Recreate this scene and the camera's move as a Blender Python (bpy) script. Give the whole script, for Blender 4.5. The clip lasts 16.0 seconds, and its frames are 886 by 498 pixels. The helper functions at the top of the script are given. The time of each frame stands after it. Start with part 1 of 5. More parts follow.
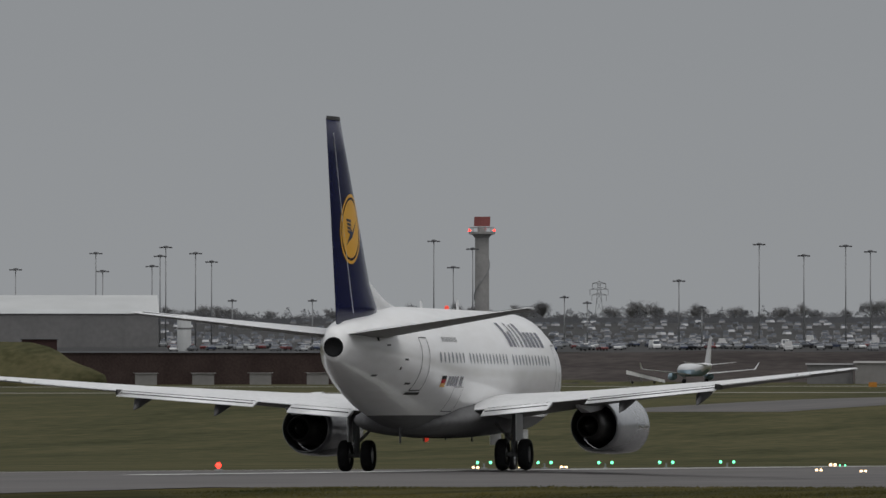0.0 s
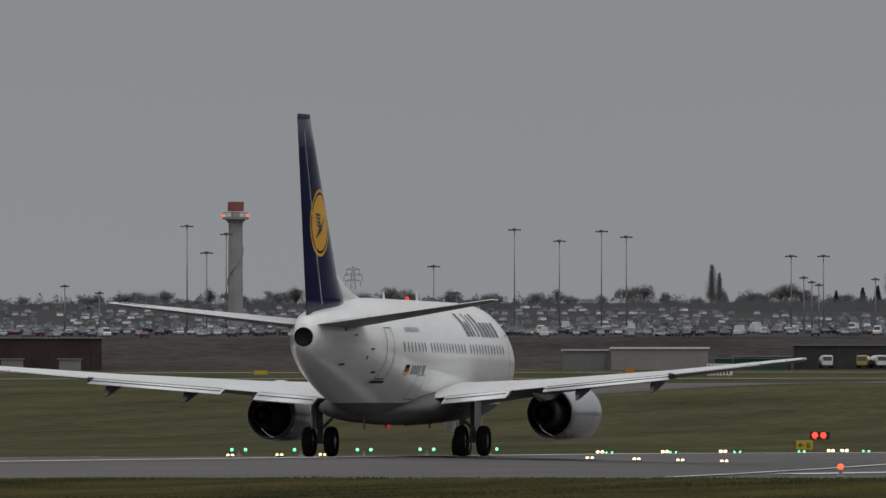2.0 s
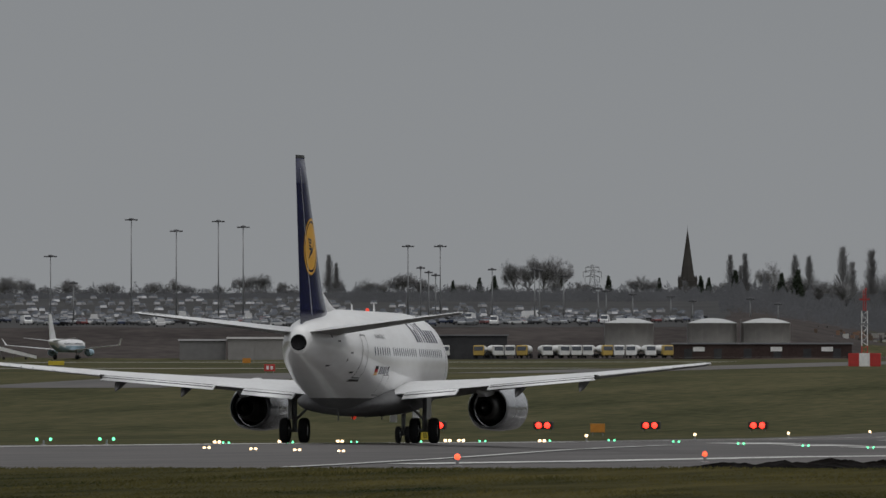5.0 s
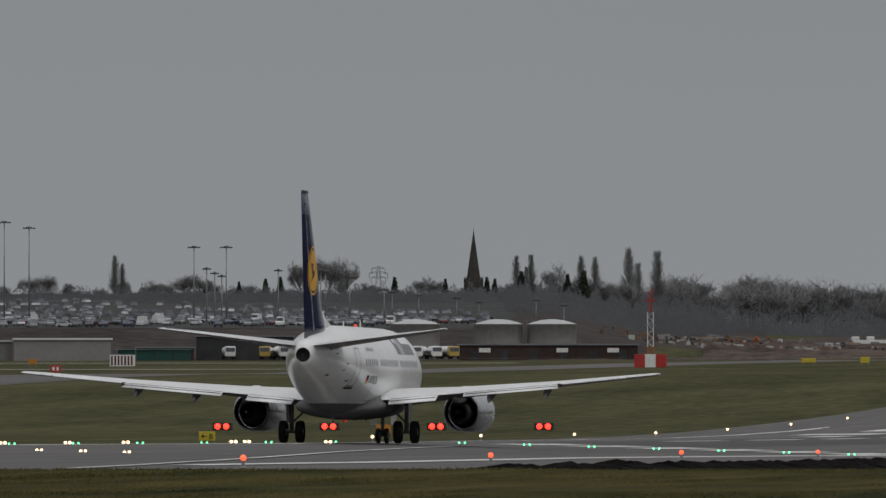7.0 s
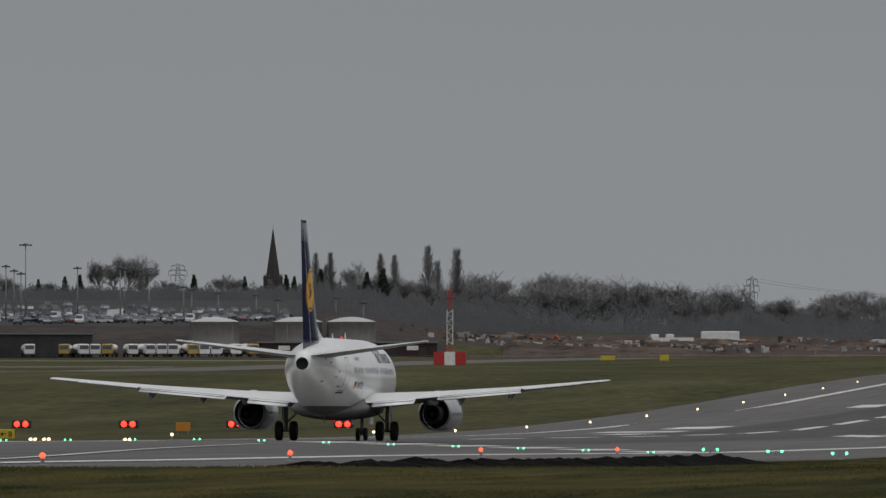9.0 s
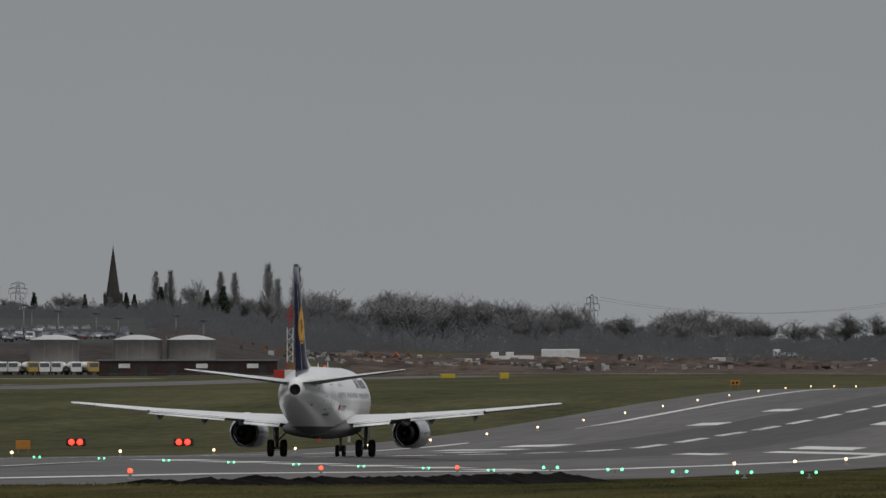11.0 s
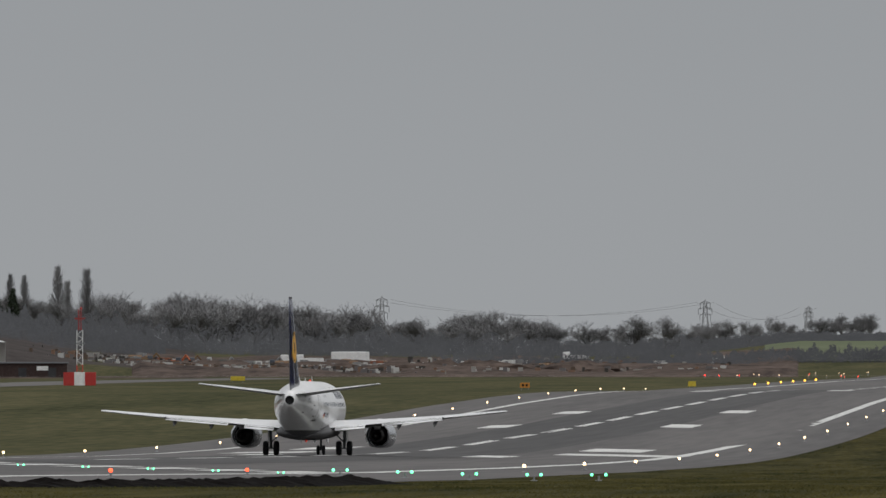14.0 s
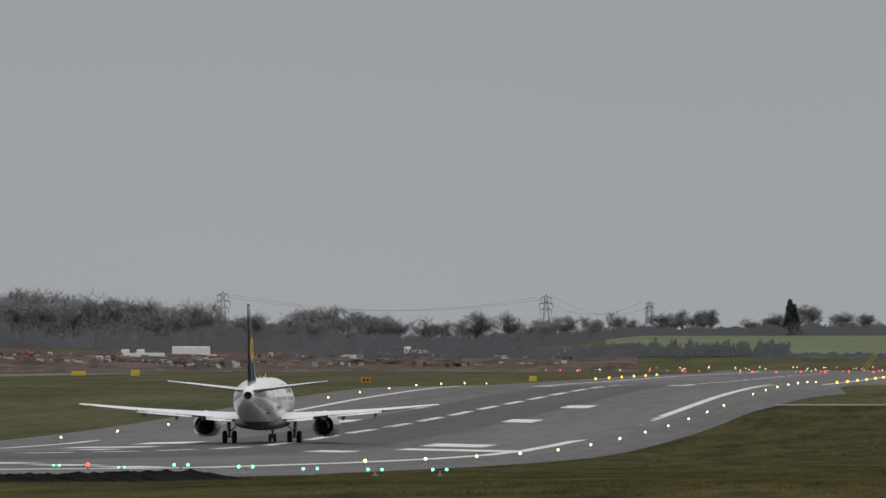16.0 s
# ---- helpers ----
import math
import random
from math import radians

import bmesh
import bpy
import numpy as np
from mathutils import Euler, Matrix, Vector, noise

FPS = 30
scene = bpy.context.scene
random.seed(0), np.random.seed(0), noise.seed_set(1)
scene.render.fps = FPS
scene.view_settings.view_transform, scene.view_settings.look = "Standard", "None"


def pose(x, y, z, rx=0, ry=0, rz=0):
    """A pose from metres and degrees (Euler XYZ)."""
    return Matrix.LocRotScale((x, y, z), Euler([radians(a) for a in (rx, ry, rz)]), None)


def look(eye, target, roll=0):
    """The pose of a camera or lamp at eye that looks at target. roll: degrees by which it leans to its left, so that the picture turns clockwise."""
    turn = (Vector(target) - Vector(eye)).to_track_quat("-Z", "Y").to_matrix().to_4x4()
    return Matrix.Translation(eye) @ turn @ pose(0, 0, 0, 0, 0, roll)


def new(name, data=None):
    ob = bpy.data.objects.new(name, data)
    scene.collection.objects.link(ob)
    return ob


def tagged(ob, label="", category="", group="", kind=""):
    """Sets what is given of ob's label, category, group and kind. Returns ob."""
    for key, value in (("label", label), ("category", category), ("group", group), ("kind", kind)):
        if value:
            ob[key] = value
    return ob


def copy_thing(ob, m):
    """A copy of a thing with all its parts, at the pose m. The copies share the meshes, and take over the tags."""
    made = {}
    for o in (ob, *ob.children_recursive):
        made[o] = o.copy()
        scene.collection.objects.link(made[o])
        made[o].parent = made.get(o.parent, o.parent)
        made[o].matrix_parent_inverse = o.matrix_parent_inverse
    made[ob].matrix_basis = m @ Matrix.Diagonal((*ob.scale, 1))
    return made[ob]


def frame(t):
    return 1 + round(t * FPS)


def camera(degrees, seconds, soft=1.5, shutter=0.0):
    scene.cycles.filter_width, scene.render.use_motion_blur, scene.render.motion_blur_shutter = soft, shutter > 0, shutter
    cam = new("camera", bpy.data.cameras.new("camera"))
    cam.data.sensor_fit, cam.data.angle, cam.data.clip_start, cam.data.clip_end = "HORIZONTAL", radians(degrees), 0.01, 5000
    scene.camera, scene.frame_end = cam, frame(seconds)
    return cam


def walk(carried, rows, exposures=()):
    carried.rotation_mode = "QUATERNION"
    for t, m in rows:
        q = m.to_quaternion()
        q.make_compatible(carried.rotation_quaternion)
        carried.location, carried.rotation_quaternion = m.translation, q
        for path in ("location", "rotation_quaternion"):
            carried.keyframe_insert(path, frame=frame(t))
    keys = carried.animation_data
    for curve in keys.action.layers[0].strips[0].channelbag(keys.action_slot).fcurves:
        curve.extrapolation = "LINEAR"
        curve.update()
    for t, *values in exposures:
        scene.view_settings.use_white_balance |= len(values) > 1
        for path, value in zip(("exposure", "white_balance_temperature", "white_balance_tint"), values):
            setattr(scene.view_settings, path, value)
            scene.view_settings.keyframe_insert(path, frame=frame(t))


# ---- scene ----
# Runway heading is +Y, its centre line X = 0; the camera stands beside the approach, right of the line.
EYE_X, EYE_Z = 69.0, 1.0
cam = camera(4.402, 16.0)

# seconds, milliradians left of the runway heading, milliradians of upward tilt, metres back along the view
AIM = [
    (0.0, 197.6, 17.1, 18.5), (0.5, 192.4, 16.85, 9.5), (1.0, 185.8, 16.5, 5.5), (1.5, 181.3, 16.05, 2.6), (2.0, 176.2, 15.93, 0.0),
    (2.5, 171.8, 16.08, 0), (3.0, 166.3, 16.42, 0), (3.5, 160.8, 15.64, 0), (4.0, 155.2, 15.59, 0),
    (4.5, 148.9, 15.34, 0), (7.0, 124.4, 15.15, 0), (7.5, 120.4, 15.39, 0), (8.0, 115.9, 15.25, 0),
    (8.5, 111.7, 14.75, 0), (9.0, 107.0, 14.95, 0), (11.5, 90.3, 16.67, 0), (12.0, 87.3, 16.67, 0),
    (12.5, 84.1, 16.81, 0), (13.0, 81.3, 16.67, 0), (13.5, 78.2, 16.81, 0), (14.0, 74.9, 16.72, 0),
    (14.5, 71.9, 16.72, 0), (15.0, 68.2, 16.57, 0), (15.5, 64.3, 16.42, 0), (16.0, 61.1, 16.27, 0)]


def aim(bearing, tilt, back):
    b = bearing / 1000
    return pose(EYE_X + back * math.sin(b), -back * math.cos(b), EYE_Z, 90 + math.degrees(tilt / 1000), 0, math.degrees(b))


STOPS = [(0.0, -0.49), (1.0, -0.60), (2.0, -0.60), (3.5, -0.62), (7.0, -0.62), (9.0, -0.62), (12.5, -0.43), (14.0, -0.27), (15.0, -0.33), (16.0, -0.17)]
walk(cam, [(t, aim(b, e, k)) for t, b, e, k in AIM], STOPS)

# ---- light: an even overcast, brighter overhead than at the horizon ----
world = bpy.data.worlds.new("overcast")
scene.world = world
world.use_nodes = True
wn, wl = world.node_tree.nodes, world.node_tree.links
wn.clear()
sky = wn.new("ShaderNodeTexSky")
sky.sky_type, sky.sun_disc, sky.sun_elevation, sky.sun_rotation = "NISHITA", False, radians(38), radians(150)
grey = wn.new("ShaderNodeHueSaturation")
grey.inputs["Saturation"].default_value = 0.0
wl.new(sky.outputs[0], grey.inputs["Color"])
coord, split = wn.new("ShaderNodeTexCoord"), wn.new("ShaderNodeSeparateXYZ")
wl.new(coord.outputs["Generated"], split.inputs[0])
ramp = wn.new("ShaderNodeValToRGB")
ramp.color_ramp.elements[0].position, ramp.color_ramp.elements[0].color = 0.0, (0.326, 0.342, 0.358, 1)
ramp.color_ramp.elements[1].position, ramp.color_ramp.elements[1].color = 1.0, (1.08, 1.095, 1.12, 1)
mid = ramp.color_ramp.elements.new(0.038)
mid.color = (0.247, 0.265, 0.284, 1)
mid = ramp.color_ramp.elements.new(0.12)
mid.color = (0.326, 0.34, 0.361, 1)
wl.new(split.outputs["Z"], ramp.inputs[0])
cloud = wn.new("ShaderNodeTexNoise")
cloud.inputs["Scale"].default_value, cloud.inputs["Detail"].default_value = 9.0, 3.0
wl.new(coord.outputs["Generated"], cloud.inputs["Vector"])
shade = wn.new("ShaderNodeMapRange")
shade.inputs["To Min"].default_value, shade.inputs["To Max"].default_value = 0.94, 1.06
wl.new(cloud.outputs["Fac"], shade.inputs["Value"])
mul = wn.new("ShaderNodeMixRGB")
mul.blend_type, mul.inputs[0].default_value = "MULTIPLY", 1.0
wl.new(ramp.outputs[0], mul.inputs[1])
wl.new(shade.outputs[0], mul.inputs[2])
mix = wn.new("ShaderNodeMixRGB")
mix.inputs[0].default_value = 0.02
wl.new(mul.outputs[0], mix.inputs[1])
wl.new(grey.outputs[0], mix.inputs[2])
back = wn.new("ShaderNodeBackground")
back.inputs["Strength"].default_value = 1.0
wl.new(mix.outputs[0], back.inputs["Color"])
wl.new(back.outputs[0], wn.new("ShaderNodeOutputWorld").inputs["Surface"])
sun = new("sun", bpy.data.lights.new("sun", "SUN"))
sun.data.energy, sun.data.angle, sun.data.color = 1.0, radians(50), (1.0, 0.975, 0.94)
sun.matrix_world = look((0, 0, 200), (-30, 30, 100))


# ---- materials ----
def material(name, colour, rough=0.6, metal=0.0, vary=0.15, scale=2.0, fine=20.0, bump=0.0, coat=0.0, second=None, object_random=0.0,
             island_random=0.0, stretch=(1, 1, 1)):
    m = bpy.data.materials.new(name)
    m.use_nodes = True
    n, l = m.node_tree.nodes, m.node_tree.links
    p = n["Principled BSDF"]
    p.inputs["Roughness"].default_value, p.inputs["Metallic"].default_value = rough, metal
    p.inputs["Coat Weight"].default_value = coat
    p.inputs["Specular IOR Level"].default_value = 0.5 if rough < 0.6 else 0.2 if rough < 0.85 else 0.02
    p.inputs["Coat Roughness"].default_value = 0.08
    tc, mp = n.new("ShaderNodeTexCoord"), n.new("ShaderNodeMapping")
    mp.inputs["Scale"].default_value = stretch
    l.new(tc.outputs["Object"], mp.inputs[0])
    big, small = n.new("ShaderNodeTexNoise"), n.new("ShaderNodeTexNoise")
    for node, s in ((big, scale), (small, fine)):
        node.inputs["Scale"].default_value, node.inputs["Detail"].default_value = s, 5.0
        l.new(mp.outputs[0], node.inputs["Vector"])
    add = n.new("ShaderNodeMath")
    add.operation = "MULTIPLY_ADD"
    l.new(small.outputs["Fac"], add.inputs[0])
    add.inputs[1].default_value = 0.5
    half = n.new("ShaderNodeMath")
    half.operation, half.inputs[1].default_value = "MULTIPLY", 0.5
    l.new(big.outputs["Fac"], half.inputs[0])
    l.new(half.outputs[0], add.inputs[2])
    r = n.new("ShaderNodeValToRGB")
    c2 = second or tuple(min(1.0, v * (1 + vary)) for v in colour)
    c1 = colour if second else tuple(v * (1 - vary) for v in colour)
    r.color_ramp.elements[0].position, r.color_ramp.elements[0].color = 0.36, (*c1, 1)
    r.color_ramp.elements[1].position, r.color_ramp.elements[1].color = 0.64, (*c2, 1)
    l.new(add.outputs[0], r.inputs[0])
    out = r.outputs[0]
    if object_random or island_random:
        src = n.new("ShaderNodeObjectInfo").outputs["Random"] if object_random else n.new("ShaderNodeNewGeometry").outputs["Random Per Island"]
        mr, hs = n.new("ShaderNodeMapRange"), n.new("ShaderNodeHueSaturation")
        a = object_random or island_random
        mr.inputs["To Min"].default_value, mr.inputs["To Max"].default_value = 1 - a, 1 + a
        l.new(src, mr.inputs["Value"])
        l.new(mr.outputs[0], hs.inputs["Value"])
        l.new(out, hs.inputs["Color"])
        out = hs.outputs[0]
    l.new(out, p.inputs["Base Color"])
    if bump:
        b = n.new("ShaderNodeBump")
        b.inputs["Strength"].default_value, b.inputs["Distance"].default_value = bump, 0.05
        l.new(small.outputs["Fac"], b.inputs["Height"])
        l.new(b.outputs[0], p.inputs["Normal"])
    return m


def glow(name, colour, strength):
    m = bpy.data.materials.new(name)
    m.use_nodes = True
    p = m.node_tree.nodes["Principled BSDF"]
    p.inputs["Base Color"].default_value = (*colour, 1)
    p.inputs["Emission Color"].default_value = (*colour, 1)
    p.inputs["Emission Strength"].default_value = strength
    return m


GRASS = material("grass", (0.034, 0.038, 0.017), 0.95, scale=0.07, fine=0.8, bump=0.3, second=(0.094, 0.086, 0.045), stretch=(1, 0.14, 1))
VERGE = material("verge_grass", (0.013, 0.017, 0.006), 0.95, scale=0.30, fine=1.6, bump=0.3, second=(0.066, 0.056, 0.020), stretch=(1, 0.10, 1))
ASPHALT = material("asphalt", (0.066, 0.062, 0.061), 0.72, scale=0.09, fine=0.9, bump=0.2, second=(0.116, 0.108, 0.104), stretch=(1, 0.035, 1))
PAINT = material("runway_paint", (0.55, 0.55, 0.53), 0.7, vary=0.25, scale=0.3, fine=3)
WHITE = material("white_paint", (0.80, 0.805, 0.81), 0.3, vary=0.04, scale=0.4, fine=4, coat=0.3)
HULL = material("hull_white", (0.78, 0.775, 0.765), 0.28, scale=0.5, fine=2.2, coat=0.35, second=(0.89, 0.893, 0.895), stretch=(1, 0.35, 1.6))
# grey underside paint, darkened further to hold the shade below the wing
UNDER = material("shaded_underside", (0.17, 0.165, 0.155), 0.5, vary=0.15, scale=0.6, fine=5)
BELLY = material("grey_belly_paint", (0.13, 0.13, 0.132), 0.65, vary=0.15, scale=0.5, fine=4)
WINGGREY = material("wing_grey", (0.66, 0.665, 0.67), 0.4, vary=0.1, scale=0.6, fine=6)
NAVY = material("navy_paint", (0.007, 0.009, 0.045), 0.2, vary=0.15, scale=0.8, fine=6)
NAVY_GLOSS = material("navy_gloss_paint", (0.007, 0.009, 0.045), 0.18, vary=0.15, scale=0.8, fine=6)
ng_nodes, ng_links = NAVY_GLOSS.node_tree.nodes, NAVY_GLOSS.node_tree.links
facing, level = ng_nodes.new("ShaderNodeLayerWeight"), ng_nodes.new("ShaderNodeMapRange")
facing.inputs["Blend"].default_value = 0.5
for key, value in (("From Min", 0.80), ("From Max", 0.94), ("To Min", 0.05), ("To Max", 1.0)):
    level.inputs[key].default_value = value
ng_links.new(facing.outputs["Facing"], level.inputs["Value"])
ng_links.new(level.outputs[0], ng_nodes["Principled BSDF"].inputs["Specular IOR Level"])
YELLOW = material("yellow_paint", (0.72, 0.36, 0.012), 0.35, vary=0.06)
NACELLE = material("nacelle_paint", (0.46, 0.47, 0.485), 0.2, 0.6, vary=0.08, scale=0.6, fine=5)
METAL = material("bare_metal", (0.55, 0.55, 0.56), 0.28, 0.9, vary=0.12)
DARKMETAL = material("dark_metal", (0.05, 0.048, 0.046), 0.45, 0.7, vary=0.3)
BLACK = material("black", (0.008, 0.008, 0.009), 0.7)
RUBBER = material("rubber", (0.018, 0.018, 0.019), 0.8, vary=0.3, scale=5)
GLASS = material("dark_glass", (0.10, 0.11, 0.13), 0.12, vary=0.2)
PORTHOLE = material("cabin_glass", (0.24, 0.25, 0.27), 0.15, vary=0.15)
STEEL = material("galvanised_steel", (0.25, 0.255, 0.26), 0.55, 0.3, vary=0.15)
# twig grey is lightened to stand in for haze over the distance
TWIG = material("hazed_twigs", (0.20, 0.198, 0.202), 0.9, scale=0.2, fine=2, object_random=0.25)
LIGHT_W = glow("lamp_warm_white", (1.0, 0.70, 0.40), 4.5)
LIGHT_G = glow("lamp_green", (0.16, 1.0, 0.46), 3.0)
LIGHT_R = glow("lamp_red", (1.0, 0.028, 0.016), 7)
LIGHT_O = glow("lamp_orange", (1.0, 0.10, 0.04), 2.8)


# ---- helpers for meshes ----
def mesh_object(name, bm, mat, parent=None, label="", smooth=False):
    me = bpy.data.meshes.new(name)
    bmesh.ops.recalc_face_normals(bm, faces=bm.faces)
    bm.to_mesh(me)
    bm.free()
    for m in mat if isinstance(mat, (list, tuple)) else [mat]:
        me.materials.append(m)
    if smooth:
        me.shade_smooth()
    ob = new(name, me)
    ob.parent = parent
    if label:
        ob["label"] = label
    return ob


def part(name, bm, mat, parent, label="", smooth=False):
    return mesh_object(name, bm, mat, parent, label, smooth)


def empty(name, m=None):
    ob = new(name)
    ob.empty_display_size = 0.5
    if m is not None:
        ob.matrix_basis = m
    return ob


def box(bm, x0, y0, z0, x1, y1, z1, bevel=0.0, mat=0):
    v = [bm.verts.new(p) for p in ((x0, y0, z0), (x1, y0, z0), (x1, y1, z0), (x0, y1, z0), (x0, y0, z1), (x1, y0, z1), (x1, y1, z1), (x0, y1, z1))]
    fs = [bm.faces.new([v[i] for i in q]) for q in ((0, 3, 2, 1), (4, 5, 6, 7), (0, 1, 5, 4), (1, 2, 6, 5), (2, 3, 7, 6), (3, 0, 4, 7))]
    for f in fs:
        f.material_index = mat
    if bevel:
        es = {e for f in fs for e in f.edges}
        bmesh.ops.bevel(bm, geom=list(es), offset=bevel, segments=1, affect="EDGES", profile=0.5)
    return bm


def boxed(*a, **k):
    return box(bmesh.new(), *a, **k)


def tube(bm, p, q, r0, r1=None, sides=8, cap=True):
    p, q = Vector(p), Vector(q)
    r1 = r0 if r1 is None else r1
    d = (q - p).normalized()
    a = d.orthogonal().normalized()
    b = d.cross(a)
    rings = []
    for c, r in ((p, r0), (q, r1)):
        rings.append([bm.verts.new(c + (a * math.cos(2 * math.pi * i / sides) + b * math.sin(2 * math.pi * i / sides)) * r) for i in range(sides)])
    for i in range(sides):
        j = (i + 1) % sides
        bm.faces.new((rings[0][i], rings[0][j], rings[1][j], rings[1][i]))
    if cap:
        bm.faces.new(rings[0][::-1])
        bm.faces.new(rings[1])
    return bm


def revolve(bm, profile, centre, axis="y", sides=24, close=False):
    """A body of revolution from (along, radius) pairs."""
    cx, cy, cz = centre
    rings = []
    for a, r in profile:
        ring = []
        for i in range(sides):
            c, s = r * math.cos(2 * math.pi * i / sides), r * math.sin(2 * math.pi * i / sides)
            ring.append(bm.verts.new({"y": (cx + c, cy + a, cz + s), "x": (cx + a, cy + c, cz + s), "z": (cx + c, cy + s, cz + a)}[axis]))
        rings.append(ring)
    for r0, r1 in zip(rings, rings[1:]):
        for i in range(sides):
            j = (i + 1) % sides
            bm.faces.new((r0[i], r0[j], r1[j], r1[i]))
    if close:
        bm.faces.new(rings[0][::-1])
        bm.faces.new(rings[-1])
    return bm


def loft(bm, rings, cap=True):
    vs = [[bm.verts.new(p) for p in ring] for ring in rings]
    n = len(vs[0])
    for a, b in zip(vs, vs[1:]):
        for i in range(n):
            j = (i + 1) % n
            bm.faces.new((a[i], a[j], b[j], b[i]))
    if cap:
        bm.faces.new(vs[0][::-1])
        bm.faces.new(vs[-1])
    return bm


def lerp(table, x):
    return float(np.interp(x, [p[0] for p in table], [p[1] for p in table]))


# ---- the lie of the land ----
PROFILE = [(-600, -0.7), (150, 0.0), (250, 0.12), (350, 0.17), (430, 0.17), (520, 0.08), (600, -0.05), (700, -0.06), (780, -0.04), (850, 0.05),
           (900, 0.25), (950, 0.6), (1000, 1.05), (1050, 1.6), (1100, 2.25), (1150, 3.0), (1200, 3.8), (1250, 4.6), (1300, 5.4),
           (1350, 6.1), (1400, 6.75), (1450, 7.3), (1500, 7.7), (1550, 7.95), (1600, 8.1), (1700, 8.5), (1900, 10.0), (2200, 12.5),
           (2600, 15.4), (3000, 19.5), (3600, 27.0), (4000, 31.0), (4900, 38.0)]
HILL = [(2630, 0.0), (2700, 6.6), (2760, 7.4), (3200, 9.5), (3600, 13.0), (4000, 13.0), (4900, 10.0)]


def land(x, y):
    """Height of the ground; runway camber included."""
    z = lerp(PROFILE, y)
    fade = max(0.0, min(1.0, (1300 - y) / 400))
    drop = 0.017 * min(max(x, 0), 31) * lerp([(60, 0.3), (120, -0.35), (172, -0.5), (200, -0.1), (236, 0.55), (305, 1.05), (370, 1.35), (450, 1.5), (541, 1.75), (700, 1.7), (800, 1.5), (900, 1.15), (1000, 1.0)], y)
    z -= drop * fade + min(max(-x, 0), 31) * lerp([(800, 0.006), (950, 0.012), (1350, 0.012), (1800, 0.0)], y)
    z += lerp([(900, 0.0), (1000, 0.27), (1100, 0.27), (1200, 0.12), (1300, -0.13), (1400, -0.15), (1600, 0.0)], y) * max(0.0, 1 - abs(x) / 20)
    d = math.hypot(x - EYE_X, y)
    if y > 2000:
        b = math.atan2(EYE_X - x, y) * 1000
        z += lerp([(2750, 0), (3000, 1.2), (3500, 5.0), (4900, 5.0)], d) * lerp([(44, 1), (56, 0)], b)
        z += lerp(HILL, d) * lerp([(60, 0), (95, 0.1), (105, 0.35), (116, 1.0)], b)
    return z


def spot(bearing, d, up=0.0):
    """The place d metres from the camera's stand, so many milliradians left of the runway heading, on the ground."""
    x, y = EYE_X - d * math.sin(bearing / 1000), d * math.cos(bearing / 1000)
    return Vector((x, y, land(x, y) + up))


XS = [-5000, -3000, -2000, -1500] + list(range(-1240, -110, 20)) + [-100, -85, -70, -60, -50, -40, -34, -30, -24, -16, -8, 0, 8, 16, 24, 31, 35, 40, 50, 60, 69, 80, 100, 140, 200, 400, 1000, 2500, 5000]
YS = [-5000, -2000, -600, -200, -60, 0, 50] + list(range(95, 1700, 15)) + list(range(1700, 2600, 25)) + list(range(2600, 2760, 10)) + list(range(2760, 4960, 40)) + [5000]


def sheet(bm, xs, ys, up):
    g = [[bm.verts.new((x, y, land(x, y) + up)) for x in xs] for y in ys]
    for a, b in zip(g, g[1:]):
        for i in range(len(xs) - 1):
            bm.faces.new((a[i], a[i + 1], b[i + 1], b[i]))
    return bm


def strip(bm, x0, x1, y0, y1, up, step=20.0, mat=0, cols=1):
    n = max(1, int((y1 - y0) / step))
    rows = []
    for i in range(n + 1):
        y = y0 + (y1 - y0) * i / n
        rows.append([bm.verts.new((x0 + (x1 - x0) * k / cols, y, land(x0 + (x1 - x0) * k / cols, y) + up)) for k in range(cols + 1)])
    for a, b in zip(rows, rows[1:]):
        for k in range(cols):
            bm.faces.new((a[k], a[k + 1], b[k + 1], b[k])).material_index = mat
    return bm


tagged(mesh_object("ground", sheet(bmesh.new(), XS, YS, 0.0), GRASS, smooth=True), "worn winter airfield grass, olive and brown", "ground", kind="structure")
EDGE = [(95, 31), (470, 31), (600, 28.2), (1180, 28), (1290, 30.5), (1340, 34), (1420, 31), (2700, 31)]
bm = bmesh.new()
rows = []
for y in (y for y in YS if 95 <= y <= 2700):
    xs = [x for x in XS if -30 <= x <= 24] + [26.5, lerp(EDGE, y)]
    rows.append([bm.verts.new((x, y, land(x, y) + 0.03)) for x in xs])
for a, b in zip(rows, rows[1:]):
    for i in range(len(a) - 1):
        bm.faces.new((a[i], a[i + 1], b[i + 1], b[i]))
tagged(mesh_object("runway", bm, ASPHALT), "grey worn asphalt runway with rubber marks", "runway", kind="structure")


# rough verge between the runway and the camera
bm = bmesh.new()
rows = []
for y in (y for y in YS if -200 <= y <= 1235):
    x0 = lerp(EDGE, y) + 0.05 if y >= 95 else 31.0
    rows.append([bm.verts.new((x, y, land(x, y) + 0.02)) for x in (x0, 34.5, 38, 42, 46, 50, 55, 60, 66, 69, 75, 85, 110)])
for a, b in zip(rows, rows[1:]):
    for i in range(len(a) - 1):
        bm.faces.new((a[i], a[i + 1], b[i + 1], b[i]))
tagged(mesh_object("grass_verge", bm, VERGE, smooth=True), "rough dark olive grass verge beside the runway", "grass", kind="structure")


